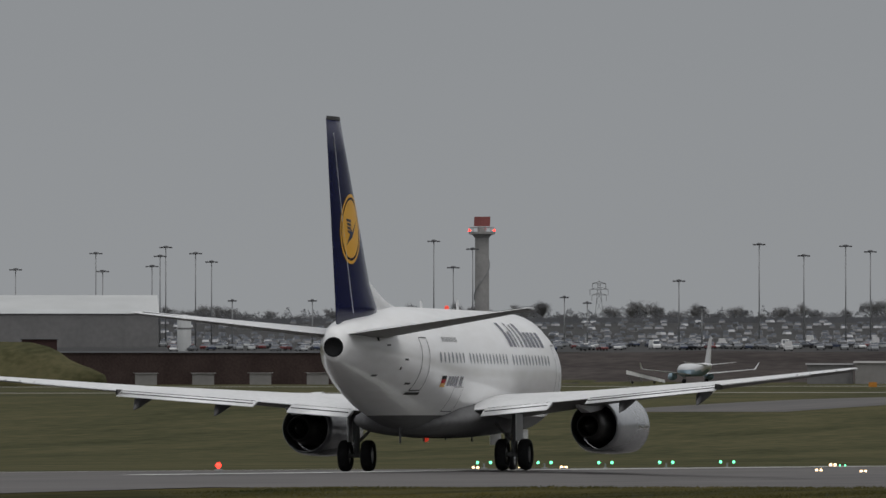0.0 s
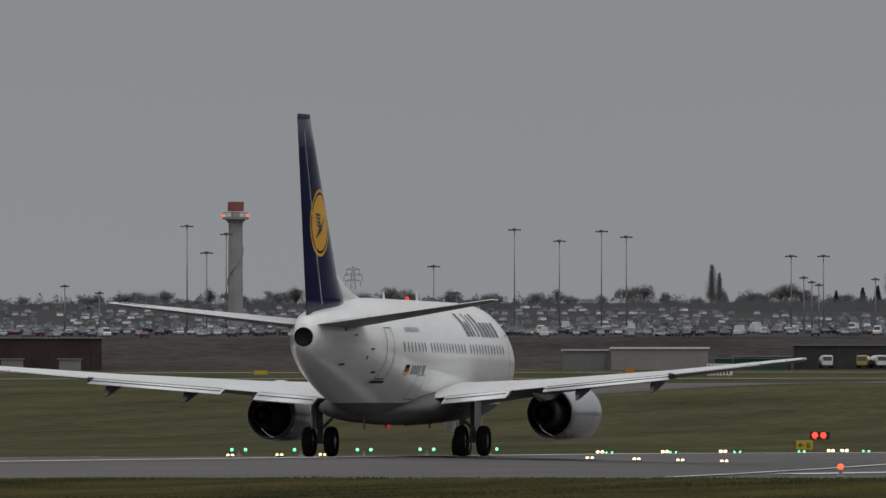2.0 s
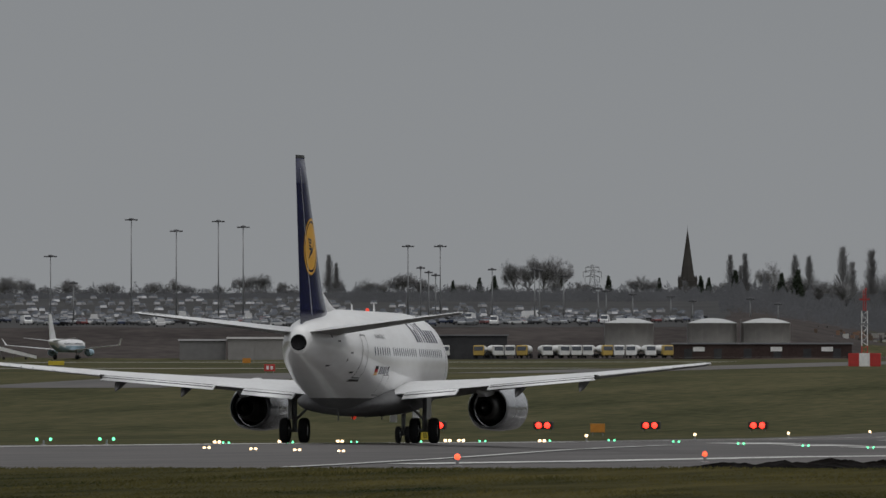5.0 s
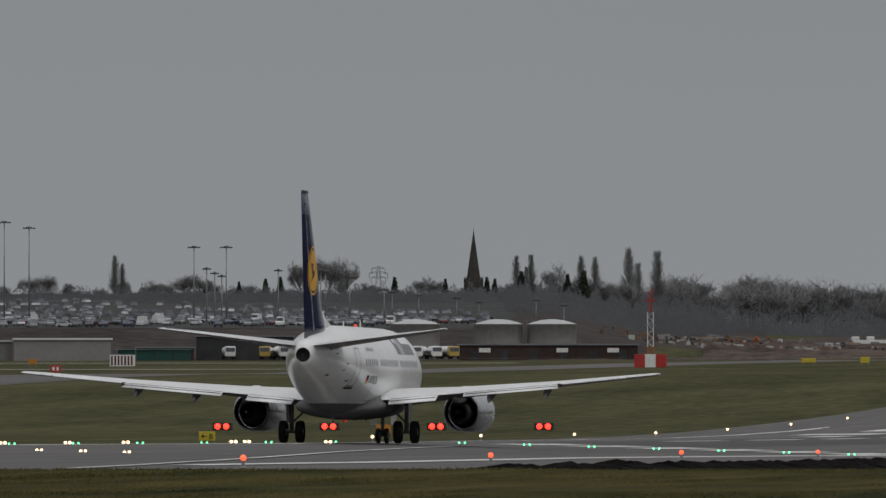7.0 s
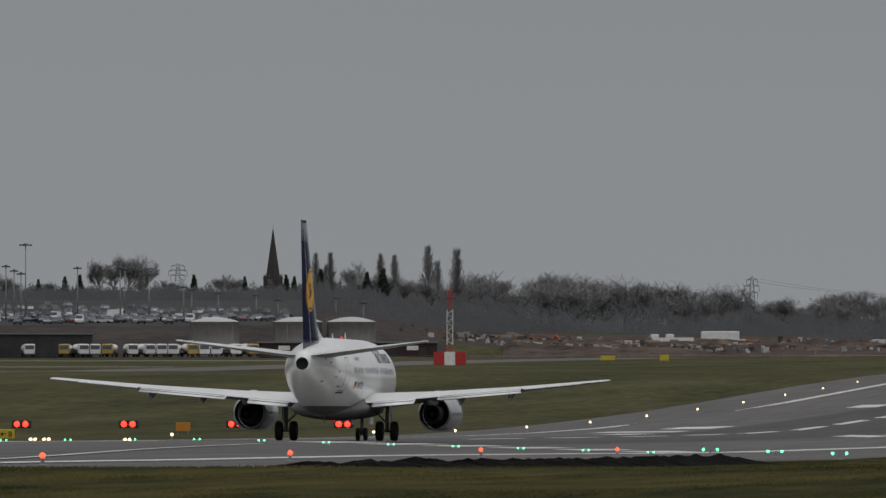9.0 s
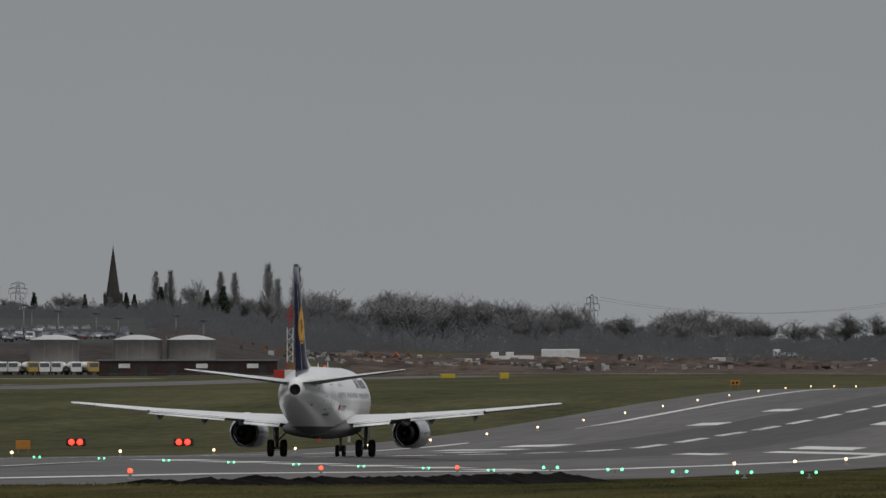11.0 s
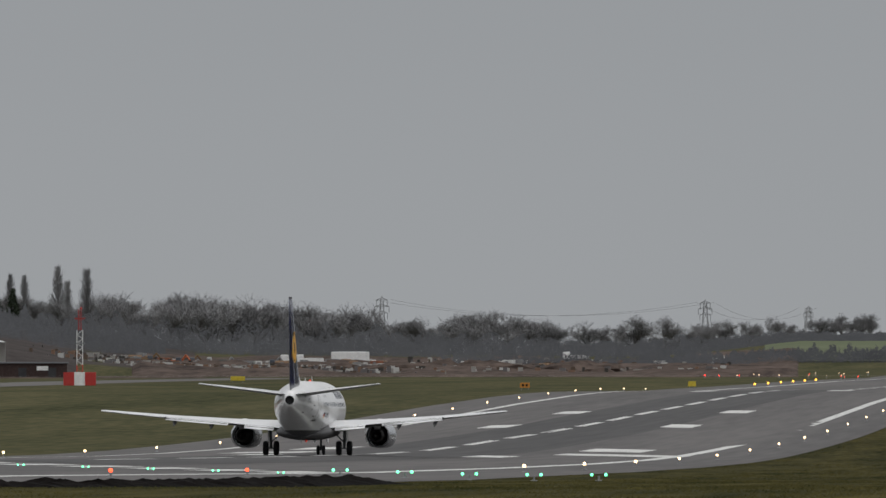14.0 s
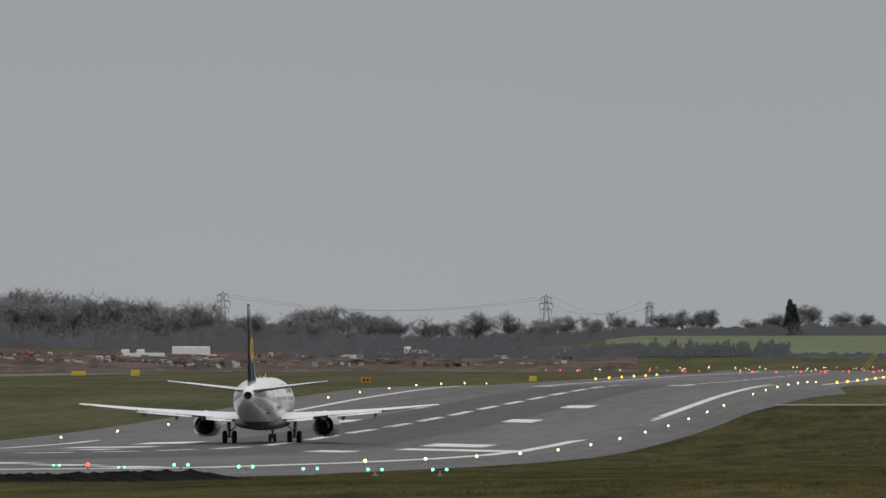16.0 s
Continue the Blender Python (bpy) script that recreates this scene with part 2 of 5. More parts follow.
# ---- the airliner: origin on the ground between the main wheels, nose to +Y ----
NOSE = 15.1
BODY = [  # metres behind the nose, half width, bottom, top
    (0.0, 0.05, 2.78, 2.88), (0.25, 0.5, 2.35, 3.2), (0.7, 0.85, 1.98, 3.5), (1.3, 1.17, 1.7, 3.85), (2.2, 1.5, 1.45, 4.5), (3.2, 1.72, 1.3, 5.0),
    (4.5, 1.86, 1.24, 5.24), (6.0, 1.88, 1.22, 5.28), (18.3, 1.88, 1.22, 5.28), (20.0, 1.87, 1.34, 5.28), (22.0, 1.79, 1.68, 5.24),
    (24.0, 1.6, 2.1, 5.14), (26.0, 1.27, 2.55, 4.97), (27.5, 0.95, 2.88, 4.86), (28.6, 0.66, 3.14, 4.74), (29.4, 0.42, 3.38, 4.56), (29.75, 0.33, 3.5, 4.3)]


def body_at(u):
    us = [b[0] for b in BODY]
    return [float(np.interp(u, us, [b[i] for b in BODY])) for i in (1, 2, 3)]


def skin(u, z, off=0.012, side=1):
    """A point on the fuselage's side at that height."""
    w, zb, zt = body_at(u)
    c, h = (zb + zt) / 2, (zt - zb) / 2
    k = max(-0.999, min(0.999, (z - c) / h))
    a = math.asin(k)
    return Vector((side * (w * math.cos(a) + off * math.cos(a)), NOSE - u, z + off * math.sin(a)))


def skin_patch(bm, u0, u1, z0, z1, off=0.012, nu=2, nz=2, slant=0.0):
    g = [[bm.verts.new(skin(u0 + (u1 - u0) * i / nu - slant * (z0 + (z1 - z0) * j / nz - z0), z0 + (z1 - z0) * j / nz, off)) for j in range(nz + 1)] for i in range(nu + 1)]
    for i in range(nu):
        for j in range(nz):
            bm.faces.new((g[i][j], g[i + 1][j], g[i + 1][j + 1], g[i][j + 1]))
    return bm


def skin_outline(bm, u0, u1, z0, z1, w=0.035):
    for a in ((u0, u0 + w, z0, z1), (u1 - w, u1, z0, z1), (u0, u1, z0, z0 + w), (u0, u1, z1 - w, z1)):
        skin_patch(bm, *a, nu=2, nz=8 if a[3] - a[2] > 0.5 else 1)
    return bm


def foil(chord, thick, n=9):
    """Closed airfoil outline: (distance behind the leading edge, offset)."""
    xs = [0.5 * (1 - math.cos(math.pi * i / n)) for i in range(n + 1)]
    y = lambda x: 5 * thick * (0.2969 * math.sqrt(x) - 0.126 * x - 0.3516 * x * x + 0.2843 * x ** 3 - 0.1036 * x ** 4)
    return [(x * chord, y(x) * chord) for x in xs] + [(x * chord, -y(x) * chord) for x in xs[-2:0:-1]]


def flat_surface(stations, side, camber=0.0):
    """A wing or tailplane from stations (x, leading edge u, chord, z, thickness)."""
    rings = []
    for x, le, ch, z, th in stations:
        rings.append([(side * x, NOSE - (le + a), z + b - camber * (a / ch) ** 2 * ch) for a, b in foil(ch, th)])
    bm = loft(bmesh.new(), rings)
    bmesh.ops.recalc_face_normals(bm, faces=bm.faces)
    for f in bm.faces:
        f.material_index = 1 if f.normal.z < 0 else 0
    return bm


WING = [(1.0, 10.3, 7.3, 2.0, 0.13), (1.88, 10.75, 6.75, 2.08, 0.125), (5.0, 12.4, 4.55, 2.33, 0.115), (9.5, 14.8, 2.75, 2.7, 0.105), (14.2, 17.25, 1.5, 3.13, 0.1),
        (14.44, 17.6, 1.1, 3.16, 0.08)]


def wing_at(x):
    xs = [w[0] for w in WING]
    return [float(np.interp(x, xs, [w[i] for w in WING])) for i in (1, 2, 3, 4)]


def flap_panel(x0, x1, side, drop, reach, inset=0.35):
    rings = []
    for x in (x0, x1):
        le, ch, z, th = wing_at(x)
        u0, z0 = le + ch - inset, z - 0.02 - 0.012 * ch
        ring = []
        for a, b in foil(reach, 0.11, 5):
            ring.append((side * x, NOSE - (u0 + a * math.cos(drop) + b * math.sin(drop)), z0 - a * math.sin(drop) + b * math.cos(drop)))
        rings.append(ring)
    return loft(bmesh.new(), rings)


def fin_section(z):
    """Leading edge u, chord of the fin at a height."""
    le = lerp([(4.7, 23.9), (5.2, 24.15), (5.9, 25.05), (11.0, 28.75)], z)
    te = lerp([(4.7, 29.35), (11.0, 30.55)], z)
    return le, te - le


def fin_half(u, z):
    le, ch = fin_section(z)
    x = max(0.0, min(1.0, (u - le) / ch))
    th = 0.12
    return 5 * th * ch * (0.2969 * math.sqrt(x) - 0.126 * x - 0.3516 * x * x + 0.2843 * x ** 3 - 0.1036 * x ** 4)


def fin_disc(parent, name, mat, cu, cz, r0, r1, off, label=""):
    bm = bmesh.new()
    n = 40
    rings = []
    for r in np.linspace(r0, r1, 6):
        ring = []
        for i in range(n):
            a = 2 * math.pi * i / n
            z = cz + r * math.sin(a)
            u = cu + r * math.cos(a)
            ring.append(bm.verts.new((fin_half(u, z) + off, NOSE - u, z)))
        rings.append(ring)
    for a, b in zip(rings, rings[1:]):
        for i in range(n):
            j = (i + 1) % n
            bm.faces.new((a[i], a[j], b[j], b[i]))
    if r0 < 0.02:
        bm.faces.new(rings[0])
    return part(name, bm, mat, parent, label, True)


def wheel(parent, name, x, y, r, w):
    ob = empty(name)
    ob.parent = parent
    ob.location = (x, y, r)
    t = bmesh.new()
    prof = [(-w / 2 * 0.7, r * 0.55), (-w / 2, r * 0.68), (-w / 2, r * 0.86), (-w / 2 * 0.72, r * 0.97), (-w * 0.15, r), (w * 0.15, r), (w / 2 * 0.72, r * 0.97),
            (w / 2, r * 0.86), (w / 2, r * 0.68), (w / 2 * 0.7, r * 0.55)]
    revolve(t, prof, (0, 0, 0), "x", 28)
    part("tyre", t, RUBBER, ob, "black rubber tyre", True)
    t = bmesh.new()
    revolve(t, [(-w * 0.38, 0.02), (-w * 0.38, r * 0.3), (-w * 0.28, r * 0.42), (-w * 0.33, r * 0.56), (w * 0.33, r * 0.56), (w * 0.28, r * 0.42), (w * 0.38, r * 0.3), (w * 0.38, 0.02)], (0, 0, 0), "x", 20)
    part("rim", t, METAL, ob, "grey metal rim", True)
    return ob


def airliner():
    top = empty("airliner")
    tagged(top, "white twin-engine airliner with navy tail and yellow disc", "airplane")
    # fuselage, white above and grey below
    bm = bmesh.new()
    us = sorted(set([b[0] for b in BODY] + [round(6 + i * 0.82, 3) for i in range(15)] + [18.9, 21, 23, 25, 26.8, 28.1, 29.0]))
    n = 48
    rings = []
    for u in us:
        w, zb, zt = body_at(u)
        c, h = (zb + zt) / 2, (zt - zb) / 2
        rings.append([(w * math.sin(2 * math.pi * i / n), NOSE - u, c - h * math.cos(2 * math.pi * i / n)) for i in range(n)])
    loft(bm, rings)
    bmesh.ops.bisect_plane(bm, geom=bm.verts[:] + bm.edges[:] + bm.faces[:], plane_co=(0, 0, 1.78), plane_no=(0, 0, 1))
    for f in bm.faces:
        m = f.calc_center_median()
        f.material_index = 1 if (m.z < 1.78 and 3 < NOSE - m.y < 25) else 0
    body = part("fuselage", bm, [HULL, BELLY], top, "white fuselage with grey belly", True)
    # belly fairing at the wing root
    bm = bmesh.new()
    rings = []
    for u, w, zb, zt in ((9.3, 1.2, 1.25, 1.7), (10.6, 1.95, 1.1, 2.15), (13, 2.1, 1.05, 2.4), (16, 2.12, 1.05, 2.4), (18.2, 2.0, 1.1, 2.2), (20.0, 1.2, 1.3, 1.8)):
        c, h = (zb + zt) / 2, (zt - zb) / 2
        rings.append([(w * math.sin(2 * math.pi * i / 24), NOSE - u, c - h * math.cos(2 * math.pi * i / 24)) for i in range(24)])
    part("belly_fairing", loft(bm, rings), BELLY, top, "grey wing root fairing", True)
    # exhaust of the tail cone; the hole's darkness is painted as a black disc
    bm = revolve(bmesh.new(), [(0.05, 0.325), (-0.04, 0.31), (-0.05, 0.27), (-0.012, 0.25), (-0.01, 0.005)], (0, NOSE - 29.75, 3.9), "y", 20)
    part("tail_exhaust", bm, BLACK, top, "tail cone exhaust, its dark hole painted black", True)
    # wings
    for side, nm in ((-1, "wing"), (1, "wing")):
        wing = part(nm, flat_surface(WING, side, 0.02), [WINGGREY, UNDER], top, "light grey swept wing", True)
        part("inboard_flap", flap_panel(2.2, 4.3, side, 0.22, 1.25, 0.3), WHITE, wing, "pale lowered flap", True)
        part("outboard_flap", flap_panel(5.5, 9.9, side, 0.2, 0.95, 0.3), WHITE, wing, "pale lowered flap", True)
        for x0, x1, off in ((2.25, 4.25, 0.3), (2.25, 4.25, 0.75), (5.55, 9.85, 0.25), (5.55, 9.85, 0.6)):
            p = []
            for x in (x0, x1):
                le, ch, z, th = wing_at(x)
                p.append((side * x, NOSE - (le + ch - 0.3 + off), z - 0.02 - 0.012 * ch - off * 0.205 + 0.045))
            part("flap_groove", tube(bmesh.new(), p[0], p[1], 0.022, 0.018, 5), DARKMETAL, wing)
        part("flap_end", boxed(side * 9.9 - 0.03, NOSE - wing_at(9.9)[0] - wing_at(9.9)[1] - 0.5, wing_at(9.9)[2] - 0.2, side * 9.9 + 0.03, NOSE - wing_at(9.9)[0] - wing_at(9.9)[1] + 0.5, wing_at(9.9)[2] - 0.02), DARKMETAL, wing)
        part("aileron", flap_panel(10.0, 13.0, side, 0.03, 0.5, 0.42), WINGGREY, wing)
        for x in (6.7, 9.3):
            le, ch, z, th = wing_at(x)
            bm = bmesh.new()
            rings = []
            for a, w, h, dz in ((-1.9, 0.03, 0.03, -0.14), (-1.4, 0.1, 0.13, -0.2), (-0.5, 0.14, 0.2, -0.27), (0.2, 0.13, 0.19, -0.4), (0.75, 0.02, 0.03, -0.62)):
                rings.append([(side * x + w * math.sin(2 * math.pi * i / 12), NOSE - (le + ch + a), z + dz - h * math.cos(2 * math.pi * i / 12)) for i in range(12)])
            part("flap_fairing", loft(bm, rings), BELLY, wing, "grey canoe-shaped flap track fairing", True)
        for k in range(4):
            x = 12.6 + 0.45 * k
            le, ch, z, th = wing_at(x)
            part("static_wick", tube(bmesh.new(), (side * x, NOSE - (le + ch - 0.05), z), (side * x, NOSE - (le + ch + 0.22), z - 0.02), 0.012, 0.004, 4), BLACK, wing)
        # tailplane
        tail = flat_surface([(0.3, 25.3, 4.0, 4.3, 0.09), (0.8, 25.6, 3.75, 4.35, 0.09), (6.2, 29.05, 1.45, 5.02, 0.085), (6.35, 29.3, 1.2, 5.04, 0.06)], side)
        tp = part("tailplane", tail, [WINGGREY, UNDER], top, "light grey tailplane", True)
        bm = tube(bmesh.new(), (side * 1.2, NOSE - 28.2, 4.43), (side * 6.1, NOSE - 30.0, 5.06), 0.018, 0.012, 5)
        part("elevator_hinge", bm, DARKMETAL, tp)
        # engine
        cx, cz = side * 4.83, 1.42
        bm = bmesh.new()
        outer = [(NOSE - 8.45, 0.86), (NOSE - 8.5, 0.93), (NOSE - 8.85, 1.03), (NOSE - 9.9, 1.08), (NOSE - 11.4, 1.03), (NOSE - 12.5, 0.86), (NOSE - 12.95, 0.78),
                 (NOSE - 12.93, 0.75), (NOSE - 11.5, 0.78), (NOSE - 10.2, 0.76), (NOSE - 8.6, 0.8), (NOSE - 8.45, 0.86)]
        revolve(bm, outer, (cx, 0, cz), "y", 32)
        for v in bm.verts:
            if v.co.z < cz - 0.8:
                v.co.z = cz - 0.8 + (v.co.z - cz + 0.8) * 0.45
        eng = part("engine", bm, NACELLE, top, "white engine nacelle with dark nozzle", True)
        bm = revolve(bmesh.new(), [(NOSE - 11.3, 0.77), (NOSE - 11.3, 0.5)], (cx, 0, cz), "y", 32)
        part("fan_duct", bm, BLACK, eng)
        bm = revolve(bmesh.new(), [(NOSE - 11.3, 0.56), (NOSE - 12.7, 0.55), (NOSE - 13.4, 0.46), (NOSE - 13.95, 0.37), (NOSE - 13.93, 0.34), (NOSE - 13.2, 0.33)], (cx, 0, cz), "y", 28)
        part("core_nozzle", bm, DARKMETAL, eng, "heat-stained metal core nozzle", True)
        bm = revolve(bmesh.new(), [(NOSE - 13.2, 0.34), (NOSE - 13.25, 0.26), (NOSE - 13.7, 0.2), (NOSE - 14.3, 0.02)], (cx, 0, cz), "y", 20)
        part("exhaust_cone", bm, DARKMETAL, eng, "dark exhaust cone", True)
        bm = bmesh.new()
        rings = []
        for u, zb, zt, w in ((9.9, 2.35, 2.5, 0.06), (11.0, 2.2, 2.62, 0.16), (12.6, 1.95, 2.5, 0.19), (14.2, 1.85, 2.3, 0.16), (15.6, 2.05, 2.25, 0.05)):
            rings.append([(cx - w, NOSE - u, zb), (cx + w, NOSE - u, zb), (cx + w, NOSE - u, zt), (cx - w, NOSE - u, zt)])
        part("pylon", loft(bm, rings), WINGGREY, eng)
        # main gear
        gx = side * 2.615
        gear = empty("main_gear")
        gear.parent = top
        bm = tube(bmesh.new(), (gx, 0, 0.5), (gx + side * 0.05, 0.1, 2.2), 0.1, 0.13, 12)
        tube(bm, (gx - 0.35, 0, 0.51), (gx + 0.35, 0, 0.51), 0.07, None, 10)
        part("strut", bm, STEEL, gear, "grey oleo strut", True)
        bm = tube(bmesh.new(), (gx - side * 0.05, 0.05, 0.95), (gx - side * 0.95, 0.1, 1.85), 0.05, None, 8)
        part("side_brace", bm, STEEL, gear, smooth=True)
        bm = tube(bmesh.new(), (gx, -0.05, 0.55), (gx, -0.38, 0.85), 0.03, None, 6)
        tube(bm, (gx, -0.38, 0.85), (gx, -0.08, 1.25), 0.03, None, 6)
        part("torsion_link", bm, STEEL, gear)
        part("gear_door", boxed(gx + side * 0.16, -0.5, 0.95, gx + side * 0.2, 0.5, 2.1, 0.01), WHITE, gear, "white gear door panel")
        for k in (-0.38, 0.38):
            wheel(gear, "wheel", gx + k, 0, 0.51, 0.36)
    # nose gear
    ng = empty("nose_gear")
    ng.parent = top
    bm = tube(bmesh.new(), (0, 11.07, 0.35), (0, 11.25, 1.6), 0.075, 0.1, 10)
    tube(bm, (-0.22, 11.07, 0.35), (0.22, 11.07, 0.35), 0.045, None, 8)
    tube(bm, (0, 11.15, 0.9), (0, 12.1, 1.5), 0.04, None, 6)
    part("strut", bm, STEEL, ng, smooth=True)
    for k in (-0.2, 0.2):
        wheel(ng, "wheel", k, 11.07, 0.345, 0.2)
        part("gear_door", boxed(k * 2.3 - 0.015, 10.6, 0.85, k * 2.3 + 0.015, 12.3, 1.35, 0.008), WHITE, ng)
    # fin with its dorsal fillet, rudder strip and disc
    bm = bmesh.new()
    rings = []
    for z in (4.62, 5.2, 5.5, 5.9, 6.6, 7.4, 8.2, 9.0, 10.0, 11.0):
        le, ch = fin_section(z)
        rings.append([(b, NOSE - (le + a), z) for a, b in foil(ch, 0.12, 14)])
    fin = part("fin", loft(bm, rings), NAVY_GLOSS, top, "glossy navy fin", True)
    bm = bmesh.new()
    rings = []
    for u, zt, w in ((20.6, 5.22, 0.02), (21.8, 5.36, 0.1), (23.2, 5.62, 0.17), (24.6, 6.0, 0.2), (25.3, 6.2, 0.12)):
        rings.append([(w * math.cos(math.pi * i / 6) * (1 if i < 7 else 0), NOSE - u, 5.0 + (zt - 5.0) * math.sin(math.pi * i / 6)) for i in range(7)])
    # pale grey holds the sky's reflection on the navy fillet
    part("dorsal_fillet", loft(bm, rings), WINGGREY, fin, "dorsal fillet, pale grey for sky mirrored on navy", True)
    bm = bmesh.new()
    rings = []
    for z in (11.0, 11.05, 11.12):
        le, ch = fin_section(11.0)
        k = {11.0: 1.0, 11.05: 0.98, 11.12: 0.93}[z]
        rings.append([(b * k * 1.05, NOSE - (le + ch * (1 - k) / 2 + a * k), z) for a, b in foil(ch, 0.12, 8)])
    part("fin_tip", loft(bm, rings), DARKMETAL, fin, "dark fin tip cap")
    bm = bmesh.new()
    for z0, z1 in ((5.0, 7.6), (7.6, 10.6)):
        p = []
        for z in (z0, z1):
            le, ch = fin_section(z)
            u = le + ch * 0.70
            p.append((fin_half(u, z) + 0.006, NOSE - u, z))
        tube(bm, p[0], p[1], 0.014, None, 4)
    part("rudder_hinge", bm, WINGGREY, fin, "pale rudder hinge line")
    cu, cz = 28.05, 7.62
    fin_disc(fin, "disc_ring", YELLOW, cu, cz, 1.0, 1.1, 0.012, "yellow ring")
    disc = fin_disc(fin, "disc", YELLOW, cu, cz, 0.01, 0.92, 0.012, "yellow painted disc")
    bm = bmesh.new()
    for k in range(4):
        z = cz + 0.32 - 0.12 * k
        q = [(cu + 0.55 - 0.05 * k, z), (cu + 0.05, z - 0.04), (cu + 0.05, z - 0.12), (cu + 0.5 - 0.05 * k, z - 0.07)]
        bm.faces.new([bm.verts.new((fin_half(u, zz) + 0.022, NOSE - u, zz)) for u, zz in q])
    q = [(cu + 0.1, cz + 0.05), (cu - 0.1, cz - 0.1), (cu - 0.6, cz + 0.28), (cu - 0.12, cz - 0.25), (cu + 0.5, cz - 0.52), (cu + 0.08, cz - 0.12)]
    bm.faces.new([bm.verts.new((fin_half(u, zz) + 0.022, NOSE - u, zz)) for u, zz in q])
    part("disc_emblem", bm, NAVY, disc, "plain navy winged shape")
    # cabin windows
    for i in range(33):
        u = 5.9 + i * 0.508
        if i in (12, 25):
            continue
        bm = bmesh.new()
        pts = []
        for k in range(10):
            a = 2 * math.pi * k / 10
            pts.append(bm.verts.new(skin(u + 0.115 * math.cos(a), 3.62 + 0.18 * math.sin(a), 0.008)))
        bm.faces.new(pts)
        part("cabin_window", bm, PORTHOLE, body, "small oval cabin window" if i == 0 else "")
    part("rear_door", skin_outline(bmesh.new(), 23.3, 24.1, 2.55, 4.25), BELLY, body, "outline of the rear door")
    part("forward_door", skin_outline(bmesh.new(), 4.0, 4.8, 2.3, 4.15), BELLY, body, "outline of the forward door")
    part("service_hatch", skin_outline(bmesh.new(), 19.0, 20.2, 1.9, 2.7, 0.025), BELLY, body)
    part("door_sill", skin_patch(bmesh.new(), 23.25, 24.2, 2.44, 2.52, 0.03), DARKMETAL, body, "dark door sill")
    # flag and writing, as plain bars
    for k, (nm, m) in enumerate((("flag_black", BLACK), ("flag_red", material("flag_red_paint", (0.45, 0.02, 0.02))), ("flag_gold", YELLOW))):
        part(nm, skin_patch(bmesh.new(), 21.35, 21.85, 2.92 - 0.12 * k, 3.04 - 0.12 * k, 0.012), m, body)
    for k in range(6):
        w = 0.1 if k == 1 else 0.24
        part("registration_bar", skin_patch(bmesh.new(), 19.3 + 0.32 * k, 19.3 + 0.32 * k + w, 2.72, 3.02, 0.012, slant=0.25), NAVY, body)
    for k in range(11):
        part("small_title_bar", skin_patch(bmesh.new(), 19.4 + 0.2 * k, 19.4 + 0.2 * k + 0.07, 4.12, 4.28, 0.012), STEEL, body)
    for k, (h, w) in enumerate(((0.78, 0.42), (0.5, 0.38), (0.78, 0.2), (0.74, 0.24), (0.78, 0.38), (0.5, 0.4), (0.5, 0.38), (0.5, 0.34), (0.5, 0.4))):
        u = 11.4 - 0.62 * k
        part("title_bar", skin_patch(bmesh.new(), u - w, u, 4.05, 4.05 + h, 0.012, 2, 4, slant=-0.1), NAVY, body, "navy bar of the airline title" if k == 0 else "")
    # aerials, drains, beacon, marks
    for u, h in ((11.5, 0.35), (17.0, 0.25)):
        bm = loft(bmesh.new(), [[(0.015, NOSE - u - 0.2, 5.24), (0.015, NOSE - u + 0.2, 5.24), (-0.015, NOSE - u + 0.2, 5.24), (-0.015, NOSE - u - 0.2, 5.24)],
                                [(0.008, NOSE - u - 0.2, 5.26 + h), (0.008, NOSE - u, 5.26 + h), (-0.008, NOSE - u, 5.26 + h), (-0.008, NOSE - u - 0.2, 5.26 + h)]])
        part("blade_aerial", bm, WHITE, body)
    for u, h in ((9.5, 0.3), (13.5, 0.25), (16.8, 0.3), (20.3, 0.35)):
        part("drain_mast", boxed(-0.012, NOSE - u - 0.1, 1.25 - h, 0.012, NOSE - u + 0.1, 1.4, 0.004), BELLY, body)
    part("beacon", revolve(bmesh.new(), [(0.0, 0.08), (0.08, 0.07), (0.12, 0.04), (0.13, 0.005)], (0, NOSE - 13.2, 5.27), "z", 12), BEACON, body, "red anti-collision beacon", True)
    part("belly_beacon", revolve(bmesh.new(), [(0.0, 0.1), (-0.1, 0.09), (-0.15, 0.01)], (0, NOSE - 16.5, 1.08), "z", 12), BEACON, body, "orange anti-collision beacon", True)
    for u, z, du, dz in ((26.6, 3.95, 0.3, 0.05), (25.2, 3.5, 0.3, 0.06), (24.4, 2.75, 0.35, 0.06), (26.9, 3.0, 0.3, 0.06), (25.6, 3.2, 0.12, 0.1), (27.4, 4.1, 0.14, 0.12)):
        part("access_mark", skin_patch(bmesh.new(), u, u + du, z, z + dz, 0.014), DARKMETAL, body)
    return top


BEACON = glow("beacon_red", (0.8, 0.06, 0.03), 0.6)
PLANE = airliner()

# seconds, metres along the runway of the main wheels, metres right of the centre line, roll, turn to the right
ROLL = [(0.0, 350.0, -1.2, -0.45, 1.1), (2.5, 391.0, -0.3, -0.3, 1.5), (3.5, 412.0, 0.18, -0.15, 1.2), (4.5, 440.0, 0.42, 0.05, 0.7), (7.0, 518.5, 0.1, 0.2, 0.4),
        (9.0, 592.0, 0, 0.25, 0.2), (11.5, 697.0, -1.6, 0.15, 0), (12.5, 742.5, -1.7, 0.1, 0), (14.0, 820.0, -2.15, 0.1, 0), (14.5, 846.0, -2.2, 0.1, 0), (16.0, 925.0, -2.2, 0.1, 0)]


